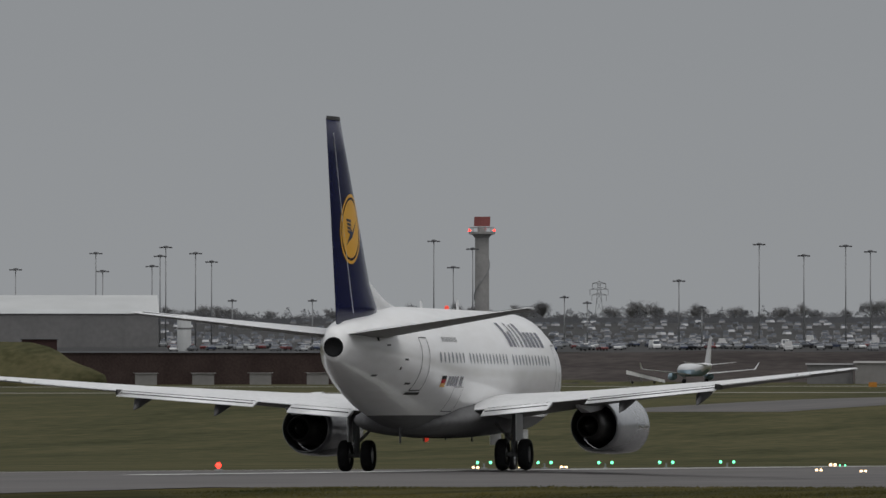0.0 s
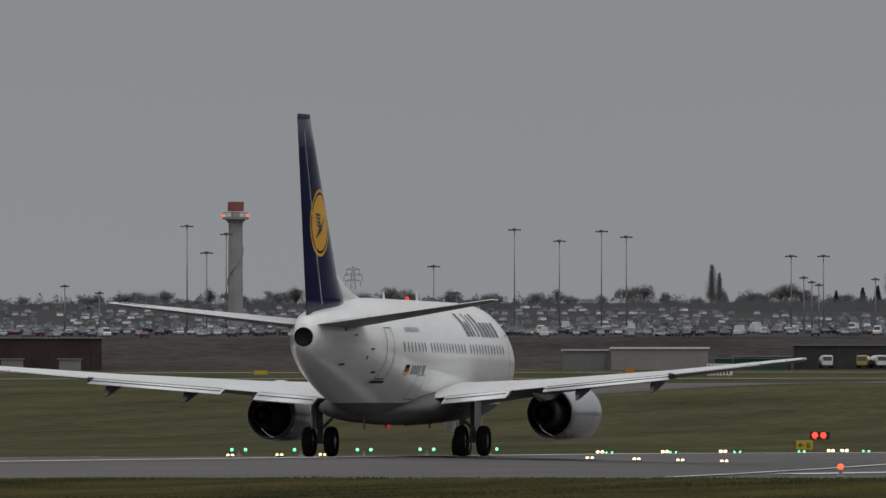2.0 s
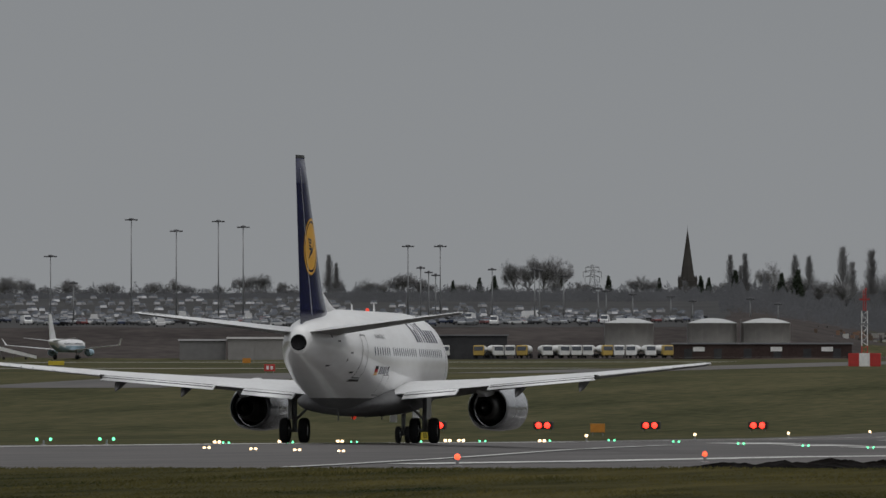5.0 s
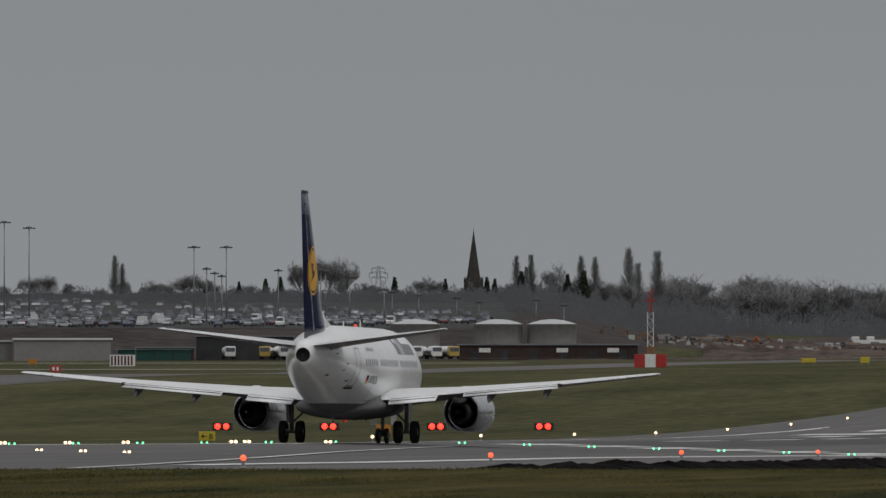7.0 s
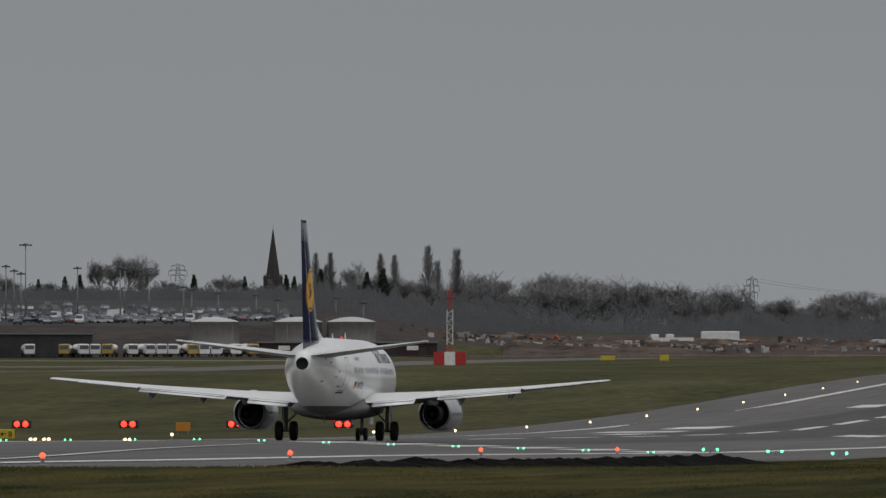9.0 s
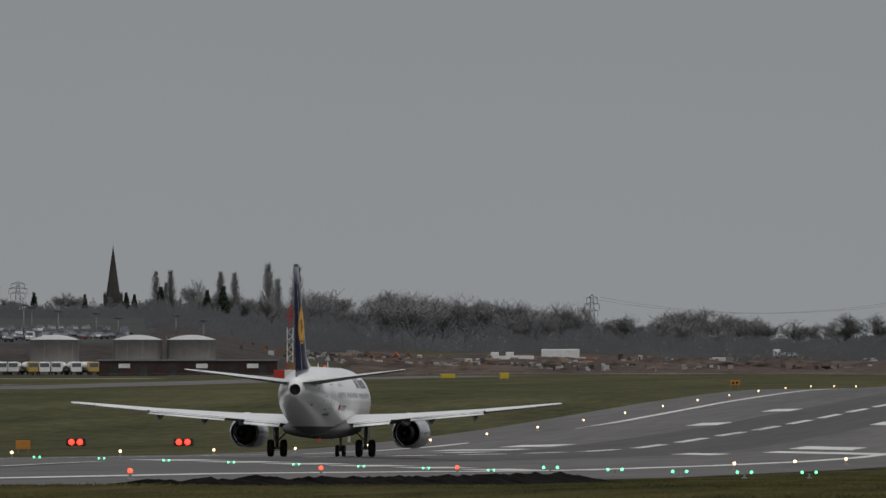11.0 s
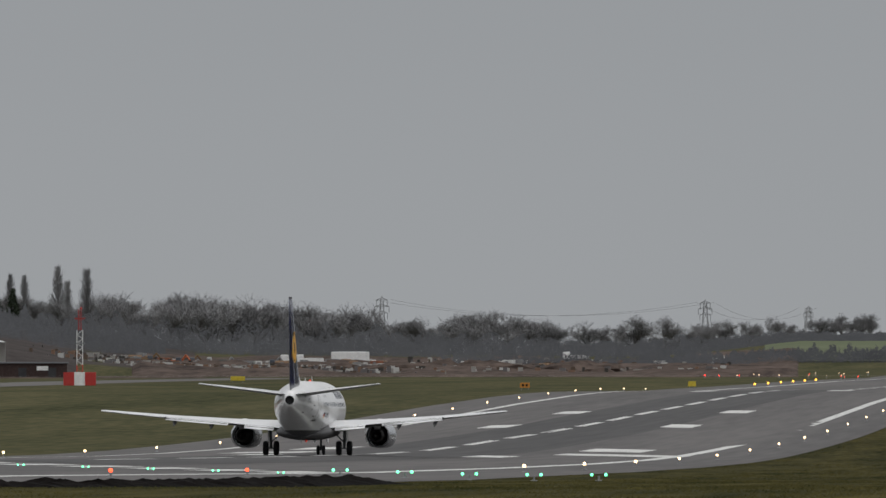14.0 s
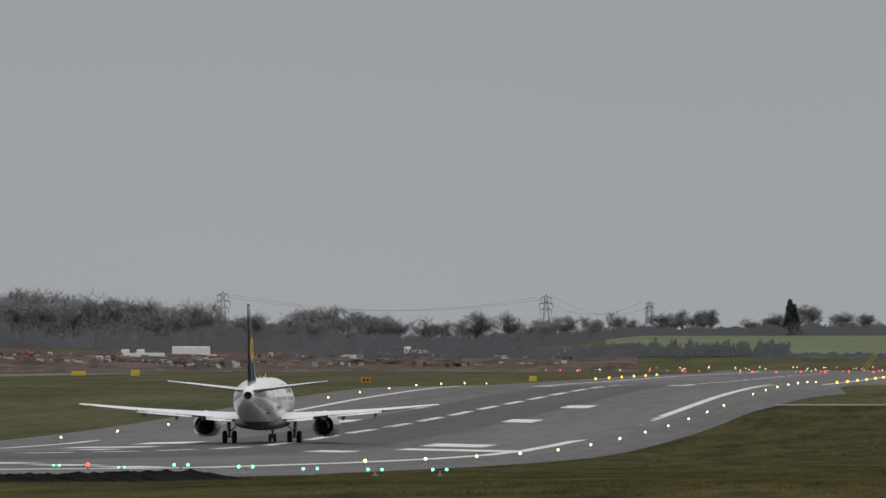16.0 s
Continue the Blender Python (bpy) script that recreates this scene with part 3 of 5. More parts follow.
def motions():
    ts = [r[0] for r in ROLL]
    fit = np.polyfit(ts, [r[1] for r in ROLL], 3)
    rows = []
    for i in range(33):
        t = i * 0.5
        s = float(np.polyval(fit, t))
        z = lerp(PROFILE, s)
        pitch = math.degrees(math.atan2(lerp(PROFILE, s + 11) - z, 11))
        x, r, turn = (float(np.interp(t, ts, [q[k] for q in ROLL])) for k in (2, 3, 4))
        rows.append((t, pose(x, s, z + 0.03, pitch, r, -turn)))
    walk(PLANE, rows)
    walk(JET, [(t, pose(JET_AT.x, JET_AT.y, JET_AT.z, 0, 0, a)) for t, a in ((0, 24), (0.6, 20), (1.2, 14.5), (2.5, 4), (3.8, -3), (5, -5), (16, -5))])


# ---- runway paint ----
def paint(name, pieces, label, mat=None):
    bm = bmesh.new()
    for x0, x1, y0, y1 in pieces:
        strip(bm, x0, x1, y0, y1, 0.05, 7.5)
    tagged(mesh_object(name, bm, mat or PAINT), label, "marking", kind="structure")


paint("side_stripe", [(-20.9, -20.0, 330, 2650)], "faded white runway side stripe")
paint("side_stripe", [(19.8, 20.8, 330, 2650)], "faded white runway side stripe")
for k in range(38):
    s = 655 + 48.5 * k
    paint("centre_dash", [(-0.45, 0.45, s, s + 33)], "white centre line dash")
for side in (-1, 1):
    for k in range(6):
        x = side * (2.6 + 3.2 * k)
        paint("threshold_stripe", [(x - 0.9, x + 0.9, 556, 586)], "long white threshold stripe")
for s in (838, 1098, 1208, 1478):
    for x in (-10.3, 7.3):
        paint("touchdown_bar", [(x, x + 3, s, s + 22.5)], "white touchdown zone bar")
paint("aiming_mark", [(11.3, 21.0, 880, 900)], "broad white aiming mark")
paint("aiming_mark", [(11.0, 16.0, 917, 940)], "broad white aiming mark")
paint("aiming_mark", [(-15, -8.5, 885, 905)], "broad white aiming mark")
paint("aiming_mark", [(-13, -8.5, 925, 948)], "broad white aiming mark")
paint("threshold_line", [(-22, 22, 546, 547.4)], "white threshold line")
paint("arrow_line", [(-0.5, 0.5, 300, 520)], "faded white lead-in line")
LEAD = [(21.3, 302), (20.4, 314), (19.5, 326), (18.2, 342), (16.8, 360), (15.2, 380), (13.6, 400), (12.0, 420), (10.4, 440), (8.9, 460), (7.4, 480), (6.1, 500), (4.8, 520)]
bm = bmesh.new()
edge = [[bm.verts.new((x + dx, y, land(x, y) + 0.055)) for dx in (-0.2, 0.2)] for x, y in LEAD]
for a, b in zip(edge, edge[1:]):
    bm.faces.new((a[0], a[1], b[1], b[0]))
tagged(mesh_object("lead_in_line", bm, PAINT), "curved white lead-in line", "marking", kind="structure")
RUBBERED = material("rubbered_asphalt", (0.038, 0.036, 0.036), 0.7, scale=0.04, fine=0.5, second=(0.070, 0.067, 0.066), stretch=(2.2, 0.05, 1))
bm = sheet(bmesh.new(), [-7.5, -4, 0, 4, 8], [y for y in YS if 600 <= y <= 1700], 0.04)
tagged(mesh_object("rubber_marks", bm, RUBBERED), "darker rubbered strip along the runway centre", "runway", kind="structure")

# parallel taxiway, service road and field paths
CONCRETE = material("concrete", (0.24, 0.235, 0.22), 0.85, scale=0.03, fine=0.4, second=(0.33, 0.32, 0.3))
tagged(mesh_object("taxiway", sheet(bmesh.new(), [-174, -160, -150], [y for y in YS if 1290 <= y <= 2600], 0.03), ASPHALT), "grey parallel taxiway", "taxiway", kind="structure")
for y0, y1, x0, x1, nm in ((1890, 1915, -560, -180, "apron_taxiway"), (2250, 2290, -900, -200, "apron_taxiway")):
    bm = strip(bmesh.new(), x0, x1, y0, y1, 0.04, 8, cols=24)
    tagged(mesh_object(nm, bm, CONCRETE), "pale concrete taxiway across the field", "taxiway", kind="structure")


def band(name, b0, b1, d0, d1, up, mat, label, category, nb=40, nd=8, rough=0.0, kind="structure"):
    """A sheet that follows the ground between two bearings and two distances."""
    bm = bmesh.new()
    g = []
    for i in range(nb + 1):
        row = []
        for j in range(nd + 1):
            p = spot(b0 + (b1 - b0) * i / nb, d0 + (d1 - d0) * j / nd, up)
            if rough:
                rim = min(i, nb - i, j * 2, (nd - j) * 2) / 4
                p.z += min(1, rim) * rough * max(0.0, 0.25 + noise.fractal(Vector((p.x * 0.022, p.y * 0.008, 3.1)), 1.0, 2.0, 4)) - (0.4 if rim == 0 else 0)
            row.append(bm.verts.new(p))
        g.append(row)
    for i in range(nb):
        for j in range(nd):
            bm.faces.new((g[i][j], g[i + 1][j], g[i + 1][j + 1], g[i][j + 1]))
    return tagged(mesh_object(name, bm, mat), label, category, kind=kind)


SOIL = material("brown_soil", (0.042, 0.033, 0.029), 0.95, scale=0.05, fine=0.4, second=(0.125, 0.096, 0.082), stretch=(1, 0.4, 1))
BANK = material("dark_bank", (0.038, 0.033, 0.032), 0.95, scale=0.03, fine=0.25, second=(0.078, 0.068, 0.064))
MEADOW = material("far_meadow", (0.10, 0.116, 0.07), 0.95, scale=0.01, fine=0.05, second=(0.135, 0.15, 0.095))
TARMAC = material("car_park_tarmac", (0.05, 0.05, 0.051), 0.9, scale=0.02, fine=0.3, second=(0.075, 0.075, 0.075))
band("car_park", 118, 242, 2722, 3620, 0.25, TARMAC, "grey sloping car park surface", "car park", 76, 22)
band("embankment", 106, 245, 2618, 2722, 0.3, BANK, "dark bare earth bank below the car park", "bank", 80, 12, 0.5)
band("building_site", 44, 102, 2640, 3400, 0.15, SOIL, "churned brown soil of a building site", "soil", 260, 60, 2.2)
band("hill_side", 96, 119, 2700, 3700, 0.2, BANK, "dark rough slope beside the car park", "bank", 40, 30, 1.5)
band("meadow", 16, 47, 3080, 3800, 0.3, MEADOW, "pale green meadow beyond the runway", "field", 20, 20)
band("service_road", 30, 130, 2585, 2597, 0.5, CONCRETE, "pale kerbed service road", "road", 60, 2)
band("soil_strip", 95, 118, 2597, 2640, 0.3, SOIL, "brown soil verge", "soil", 20, 4, 1.0)


# ---- dark turned earth and tufts along the near runway edge ----
def near_edge():
    bm = bmesh.new()
    rng = random.Random(4)
    g = []
    for i in range(330):
        y = 285 + i * 0.47
        w = min(1, i / 30, (329 - i) / 30)
        row = []
        for j in range(9):
            x = 31.2 + j * 0.55
            h = w * math.sin(math.pi * j / 8) * (0.20 + 0.08 * noise.noise((y * 0.25, j * 0.9, 0)) + 0.14 * noise.noise((y * 1.4, j * 1.3, 3)) + 0.20 * rng.random() ** 2)
            row.append(bm.verts.new((x, y + rng.uniform(-0.22, 0.22), land(x, y) + max(0, h) - 0.02)))
        g.append(row)
    for a, b in zip(g, g[1:]):
        for j in range(8):
            bm.faces.new((a[j], a[j + 1], b[j + 1], b[j]))
    tagged(mesh_object("earth_mound", bm, material("black_earth", (0.009, 0.008, 0.0075), 0.95, vary=0.4, scale=0.5, fine=3)), "low ridge of dark turned earth at the runway edge", "soil", kind="structure")


near_edge()


def grass_tufts():
    """Blades that lie half over, in clumps; larger ones where the verge widens further off."""
    rng = np.random.default_rng(3)
    n = 420000
    b = rng.uniform(0.0, 0.225, n)
    d = 95 + 330 * rng.random(n) ** 1.2
    far = rng.random(n) < 0.42
    d = np.where(far, 380 + 900 * rng.random(n), d)
    b = np.where(far, rng.uniform(0.012, 0.11, n), b)
    x, y = EYE_X - d * np.sin(b), d * np.cos(b)
    keep = x > np.interp(y, [e[0] for e in EDGE], [e[1] for e in EDGE]) + 0.25
    x, y, d = x[keep], y[keep], d[keep]
    n = len(x)
    z = np.array([land(p, q) for p, q in zip(x, y)])
    clump = np.array([noise.noise((p * 0.55, q * 0.09, 0)) + 0.6 * noise.noise((p * 0.12, q * 0.02, 5)) for p, q in zip(x, y)])
    grow = 0.75 + 0.9 * np.clip(d / 700, 0.2, 1.6)
    h = rng.uniform(0.008, 0.032, n) * np.clip(1 + 1.3 * clump, 0.3, 2.4) * grow
    a = rng.uniform(-0.6, 0.6, n)
    w = rng.uniform(0.010, 0.026, n) * grow
    lx, ly = rng.normal(0, 0.05, n), rng.uniform(0.03, 0.16, n)
    v = np.empty((n, 3, 3))
    v[:, 0] = np.stack([x - w * np.cos(a), y - w * np.sin(a), z + 0.01], 1)
    v[:, 1] = np.stack([x + w * np.cos(a), y + w * np.sin(a), z + 0.01], 1)
    v[:, 2] = np.stack([x + lx, y + ly, z + 0.02 + h], 1)
    me = bpy.data.meshes.new("grass_tufts")
    me.from_pydata(v.reshape(-1, 3).tolist(), [], np.arange(3 * n).reshape(-1, 3).tolist())
    me.materials.append(material("grass_blades", (0.014, 0.018, 0.006), 0.9, scale=0.30, fine=1.6, second=(0.078, 0.066, 0.023), island_random=0.12, stretch=(1, 0.10, 1)))
    tagged(new("grass_tufts", me), "rough olive grass tufts with straw patches", "grass", kind="stuff")


grass_tufts()


# ---- airfield lights ----
def light_unit(name, label, colour, r, high, twin=0.0, wide=1.0):
    """A low airfield light: base, stem and glowing lens (two lenses side by side if twin)."""
    ob = empty(name)
    tagged(ob, label, "light", group=name + " row")
    bm = revolve(bmesh.new(), [(0.0, 0.16), (0.04, 0.16), (0.06, 0.05), (high, 0.05)], (0, 0, 0), "z", 8)
    part("stem", bm, STEEL, ob)
    for dx in ((-twin / 2, twin / 2) if twin else (0,)):
        bm = bmesh.new()
        bmesh.ops.create_uvsphere(bm, u_segments=10, v_segments=6, radius=r)
        for v in bm.verts:
            v.co = Vector((v.co.x * wide + dx, v.co.y, v.co.z + high + r * 0.6))
        part("lens", bm, colour, ob, "glowing lens", True)
    return ob


def lay(proto, places, height=0.03):
    for i, (x, y) in enumerate(places):
        m = pose(x, y, land(x, y) + height)
        if i == 0:
            proto.matrix_basis = m
        else:
            copy_thing(proto, m)


lay(light_unit("edge_light", "warm white runway edge light on a short stem", LIGHT_W, 0.10, 0.3),
    [(-23.2, 867 + 54.5 * k - 0.12 * k * k) for k in range(-3, 15)] + [(24.5, 921 + 51 * k - 0.45 * k * k) for k in range(-5, 15) if k != 7])
lay(light_unit("edge_light", "yellow runway edge light on a short stem", glow("lamp_yellow", (1.0, 0.5, 0.06), 3), 0.2, 0.3),
    [(-23.2, 1925 + 48 * k) for k in range(6)] + [(23.2, 1700 + 60 * k) for k in range(6)])
lay(light_unit("end_light", "small red runway light", LIGHT_R, 0.16, 0.3), [(-16 + 5.2 * k, 2480) for k in range(7)] + [(23, 2300), (23, 2400)])
lay(light_unit("edge_light", "red runway edge light on a stem before the threshold", LIGHT_O, 0.09, 0.24), [(23.2, s) for s in (321, 379, 440, 497)])
lay(light_unit("edge_light", "red runway edge light beyond the far side", LIGHT_R, 0.11, 0.12), [(-24, 368), (-24, 420)])
lay(light_unit("threshold_light", "flush twin green threshold light", LIGHT_G, 0.05, 0.06, 0.27), [(-19.3 + 3.08 * k, 541) for k in range(14)])
lay(light_unit("wing_bar_light", "twin green threshold wing bar light", LIGHT_G, 0.075, 0.25, 0.66),
    [(side * (24.3 + 3.05 * k) - 0.75, 541) for side in (-1, 1) for k in range(5)])
lay(light_unit("approach_light", "flush warm white approach light", LIGHT_W, 0.045, 0.05, 0.16, 1.2), [(x, 385) for x in (-6.9, -5.2, -3.7, 5.5, 7.1, 8.6, 10.1)])
lay(light_unit("approach_light", "flush warm white approach light", LIGHT_W, 0.065, 0.06, 0.2, 1.2), [(x, 503) for x in (-13.5, -10.6, -8.0, -3.2, -2.6, 1.0)])


def slope_unit():
    ob = empty("approach_slope_indicator")
    tagged(ob, "red glowing approach slope light box on short legs", "light", group="approach slope indicators")
    part("housing", boxed(-0.8, 0.05, 0.2, 0.8, 0.9, 0.82, 0.05), material("dark_housing", (0.05, 0.045, 0.04), 0.6), ob, "dark housing")
    for x in (-0.55, 0.55):
        part("leg", tube(bmesh.new(), (x, 0.45, 0), (x, 0.45, 0.3), 0.04), STEEL, ob)
    for x in (-0.36, 0.36):
        bm = revolve(bmesh.new(), [(-0.03, 0.01), (-0.02, 0.22), (0.06, 0.25)], (x, 0, 0.5), "y", 16)
        part("lens", bm, LIGHT_R, ob, "glowing red lens", True)
    return ob


lay(slope_unit(), [(x, 951) for x in (-68.5, -59.5, -50.5, -41.5)])


# ---- signs on the grass ----
SIGN_Y = material("sign_yellow", (0.55, 0.42, 0.03), 0.5)
SIGN_O = material("sign_orange", (0.5, 0.2, 0.02), 0.5)
SIGN_R = material("sign_red", (0.42, 0.03, 0.025), 0.5)
SIGN_W = material("sign_white", (0.75, 0.75, 0.74), 0.5)


def sign(x, y, w, h, mat, label, bars=(), barmat=None, legs=0.25):
    ob = empty("airfield_sign", pose(x, y, land(x, y), 0, 0, 7))
    tagged(ob, label, "sign")
    part("panel", boxed(-w / 2, -0.06, legs, w / 2, 0.06, legs + h, 0.02), mat, ob)
    for k in (-0.35, 0.35):
        part("leg", tube(bmesh.new(), (k * w, 0, 0), (k * w, 0, legs + 0.02), 0.03), STEEL, ob)
    for a, b, c, d in bars:
        part("bar", boxed(a * w, -0.075, legs + b * h, c * w, -0.055, legs + d * h), barmat or BLACK, ob)
    return ob


arrow_sign = sign(-42.6, 765, 1.1, 0.62, SIGN_Y, "yellow airfield sign with black arrow and letter", [(-0.32, 0.46, -0.02, 0.54)], None, 0.08)
part("arrow_head", loft(bmesh.new(), [[(-0.40, y, 0.39), (-0.24, y, 0.53), (-0.24, y, 0.25)] for y in (-0.078, -0.058)]), BLACK, arrow_sign)
font = bpy.data.curves.new("letter", "FONT")
font.body, font.size, font.extrude = "B", 0.5, 0.012
letter = new("letter", bpy.data.meshes.new_from_object(bpy.data.objects.new("letter_form", font)))
letter.data.materials.append(BLACK)
letter.parent, letter.matrix_basis = arrow_sign, pose(0.12, -0.07, 0.21, 90)
sign(-48.9, 905, 1.15, 0.7, SIGN_O, "orange airfield marker board on the grass")
for b, d, w, h, m, t in ((92.7, 2150, 2.7, 0.8, SIGN_Y, "long yellow marker board"), (87.8, 2120, 1.7, 1.1, SIGN_Y, "yellow marker unit on the grass"),
                         (67.8, 1750, 1.5, 0.75, SIGN_O, "orange marker board with two dark letters"), (53.3, 1800, 1.2, 0.8, SIGN_Y, "yellow marker board beside the runway"),
                         (160, 2100, 1.5, 0.9, SIGN_O, "orange marker board on grass"), (158, 1500, 1.4, 0.9, SIGN_R, "small red airfield sign"),
                         (176.5, 2000, 2.8, 0.7, SIGN_Y, "long yellow marker board"), (192, 2050, 2.4, 0.7, SIGN_Y, "long yellow marker board")):
    p = spot(b, d)
    bars = [(-0.3, 0.25, -0.08, 0.75), (0.08, 0.25, 0.3, 0.75)] if "letters" in t or "small red" in t else ()
    sign(p.x, p.y, w, h, m, t, bars, SIGN_W if "red" in t else BLACK, 0.4)
BRICKRED = material("dull_red_paint", (0.12, 0.03, 0.028), 0.6)
p = spot(152.2, 2000)
sign(p.x, p.y, 4.4, 2.0, SIGN_W, "white hold board with dark red stripes", [(-0.45 + 0.13 * k, 0.08, -0.38 + 0.13 * k, 0.92) for k in range(7)], BRICKRED, 0.3)


# ---- glide path mast ----
def guide_mast():
    p = spot(106.4, 2000)
    ob = empty("guidance_mast", pose(p.x, p.y, p.z, 0, 0, 5))
    tagged(ob, "red and white lattice mast behind a striped cabin", "mast")
    for k in range(3):
        part("cabin_panel", boxed(-2.8 + 1.87 * k, -1.5, 0, -2.8 + 1.87 * (k + 1) - 0.02, 1.5, 2.3, 0.03), SIGN_W if k == 1 else SIGN_R, ob, "white panel" if k == 1 else "red panel")
    for j, (z0, z1) in enumerate(((2.3, 3.6), (3.6, 9.6), (9.6, 13.2))):
        bm = bmesh.new()
        w = (0.5, 0.5, 0.22)[j]
        for sx, sy in ((-1, -1), (1, -1), (1, 1), (-1, 1)):
            tube(bm, (sx * w, sy * w, z0), (sx * w, sy * w, z1), 0.07, None, 5)
        n = max(2, int((z1 - z0) / 0.7))
        for i in range(n):
            za, zb = z0 + (z1 - z0) * i / n, z0 + (z1 - z0) * (i + 1) / n
            s = 1 if i % 2 else -1
            tube(bm, (-w * s, -w, za), (w * s, -w, zb), 0.05, None, 4)
            tube(bm, (w, -w * s, za), (w, w * s, zb), 0.05, None, 4)
        part("mast_section", bm, SIGN_W if j == 1 else SIGN_R, ob, "white lattice section" if j == 1 else "red lattice section")
    for z in (7.2, 11.5):
        part("aerial_arm", boxed(-0.9, -0.62, z, 0.9, -0.52, z + 0.25), STEEL if z < 8 else SIGN_R, ob)
    part("warning_lamp", revolve(bmesh.new(), [(0, 0.22), (0.3, 0.2), (0.42, 0.02)], (0.2, 0, 13.2), "z", 8), SIGN_R, ob)


guide_mast()

# far approach lights past the runway's end, and the yellow lattice there
r = random.Random(9)
lay(light_unit("approach_light", "tiny white approach light far beyond the runway", LIGHT_W, 0.09, 0.5), [(r.uniform(-60, 30), r.uniform(2560, 2760)) for k in range(44)])
lay(light_unit("approach_light", "tiny red light far beyond the runway", LIGHT_R, 0.1, 0.5), [(r.uniform(-70, 30), r.uniform(2300, 2700)) for k in range(14)])
p = spot(24.0, 2760)
ob = empty("lattice_frame", pose(*p))
tagged(ob, "yellow painted steel lattice frame past the runway end", "frame")
YL = material("lattice_yellow", (0.42, 0.30, 0.06), 0.6)
for x in (0, 1.0):
    part("rail", tube(bmesh.new(), (x - 2, 0, 0), (x + 1.6, 0, 5.2), 0.1, None, 4), YL, ob)
for k in range(7):
    x, z = -2 + 0.51 * k, 0.74 * k
    part("rung", tube(bmesh.new(), (x, 0, z), (x + 1.3, 0, z + 0.4), 0.07, None, 4), YL, ob)
tagged(mesh_object("field_track", strip(bmesh.new(), 29, 90, 1237, 1243, 0.05, 6, cols=8), CONCRETE), "pale gravel track across the grass", "track", kind="structure")


# ---- far buildings ----
CLAD_PALE = material("pale_cladding", (0.24, 0.232, 0.225), 0.7, scale=0.15, fine=0.8, second=(0.29, 0.28, 0.272))
CLAD_GREY = material("grey_cladding", (0.17, 0.168, 0.168), 0.7, scale=0.15, fine=0.8, second=(0.215, 0.21, 0.21))
CLAD_DARK = material("charcoal_cladding", (0.035, 0.036, 0.04), 0.7, scale=0.15, fine=0.8, second=(0.055, 0.055, 0.058))
BRICK = material("dark_brick", (0.045, 0.032, 0.03), 0.9, scale=0.2, fine=2, second=(0.075, 0.055, 0.05))
GREENBOX = material("green_steel", (0.03, 0.085, 0.075), 0.6, vary=0.2)
ROOF_W = material("white_roof", (0.46, 0.47, 0.47), 0.6, vary=0.1, scale=0.1)
TANKGREY = material("tank_paint", (0.34, 0.33, 0.31), 0.6, scale=0.12, fine=0.7, second=(0.42, 0.41, 0.385))


def shed(name, b0, b1, d, h, deep, wall, roof, label, rise=1.2, ribs=0, doors=0, sink=0.5):
    """A long building that faces the camera between two bearings; its wall, roof, ribs and doors are parts."""
    a, c = spot(b0, d), spot(b1, d)
    w = (c - a).length
    ang = math.degrees(math.atan2(c.y - a.y, c.x - a.x))
    ob = empty(name, pose(a.x, a.y, min(a.z, c.z) - sink, 0, 0, ang))
    tagged(ob, label, "building")
    part("wall", boxed(0, 0, 0, w, deep, h + sink, 0.04), wall, ob)
    bm = loft(bmesh.new(), [[(-0.4, -0.4, h + sink + 0.004), (-0.4, deep + 0.4, h + sink + 0.004), (-0.4, deep * 0.6, h + sink + rise), (-0.4, deep * 0.4, h + sink + rise)],
                            [(w + 0.4, -0.4, h + sink + 0.004), (w + 0.4, deep + 0.4, h + sink + 0.004), (w + 0.4, deep * 0.6, h + sink + rise), (w + 0.4, deep * 0.4, h + sink + rise)]])
    part("roof", bm, roof, ob)
    for k in range(ribs):
        x = w * (k + 0.5) / ribs
        part("rib", boxed(x - 0.09, -0.12, 0, x + 0.09, 0.0, h + sink - 0.1), wall, ob)
    for k in range(doors):
        x = w * (k + 0.5) / doors
        part("door", boxed(x - 0.9, -0.08, 0, x + 0.9, 0.02, sink + 2.4), CLAD_DARK, ob, "dark door")
    return ob, w, h + sink


shed("storage_shed", 161.6, 153.2, 2600, 4.7, 14, CLAD_PALE, CLAD_PALE, "pale grey clad storage shed", 0.5, 9)
shed("storage_shed", 165.8, 161.8, 2605, 4.3, 12, CLAD_GREY, CLAD_GREY, "mid grey clad storage shed", 0.4, 5)
shed("dark_warehouse", 145.8, 137.4, 2610, 5.4, 16, CLAD_DARK, CLAD_DARK, "charcoal clad warehouse below the car park", 0.3, 8)
shed("low_office", 151.0, 146.0, 2608, 2.8, 8, BRICK, CLAD_DARK, "low dark brick office", 0.4, 0, 2)
for k in range(4):
    shed("green_container", 152.6 - 1.6 * k, 151.1 - 1.6 * k, 2592, 2.5, 2.5, GREENBOX, GREENBOX, "dark green steel container", 0.1, 6)
ob, w, h = shed("brick_depot", 123.0, 107.5, 2605, 3.4, 10, BRICK, CLAD_DARK, "long dark brick depot with white signs", 0.4, 0, 6)
for k, x in enumerate((4.5, 22.0, 33.5)):
    part("sign_board", boxed(x, -0.1, h - 1.6, x + 2.6, -0.02, h - 0.6), SIGN_W, ob, "white sign board")
ob, w, h = shed("terminal_hangar", 262, 222.5, 2900, 9.0, 60, CLAD_GREY, ROOF_W, "large grey hangar with a pale pitched roof", 5.0, 20)
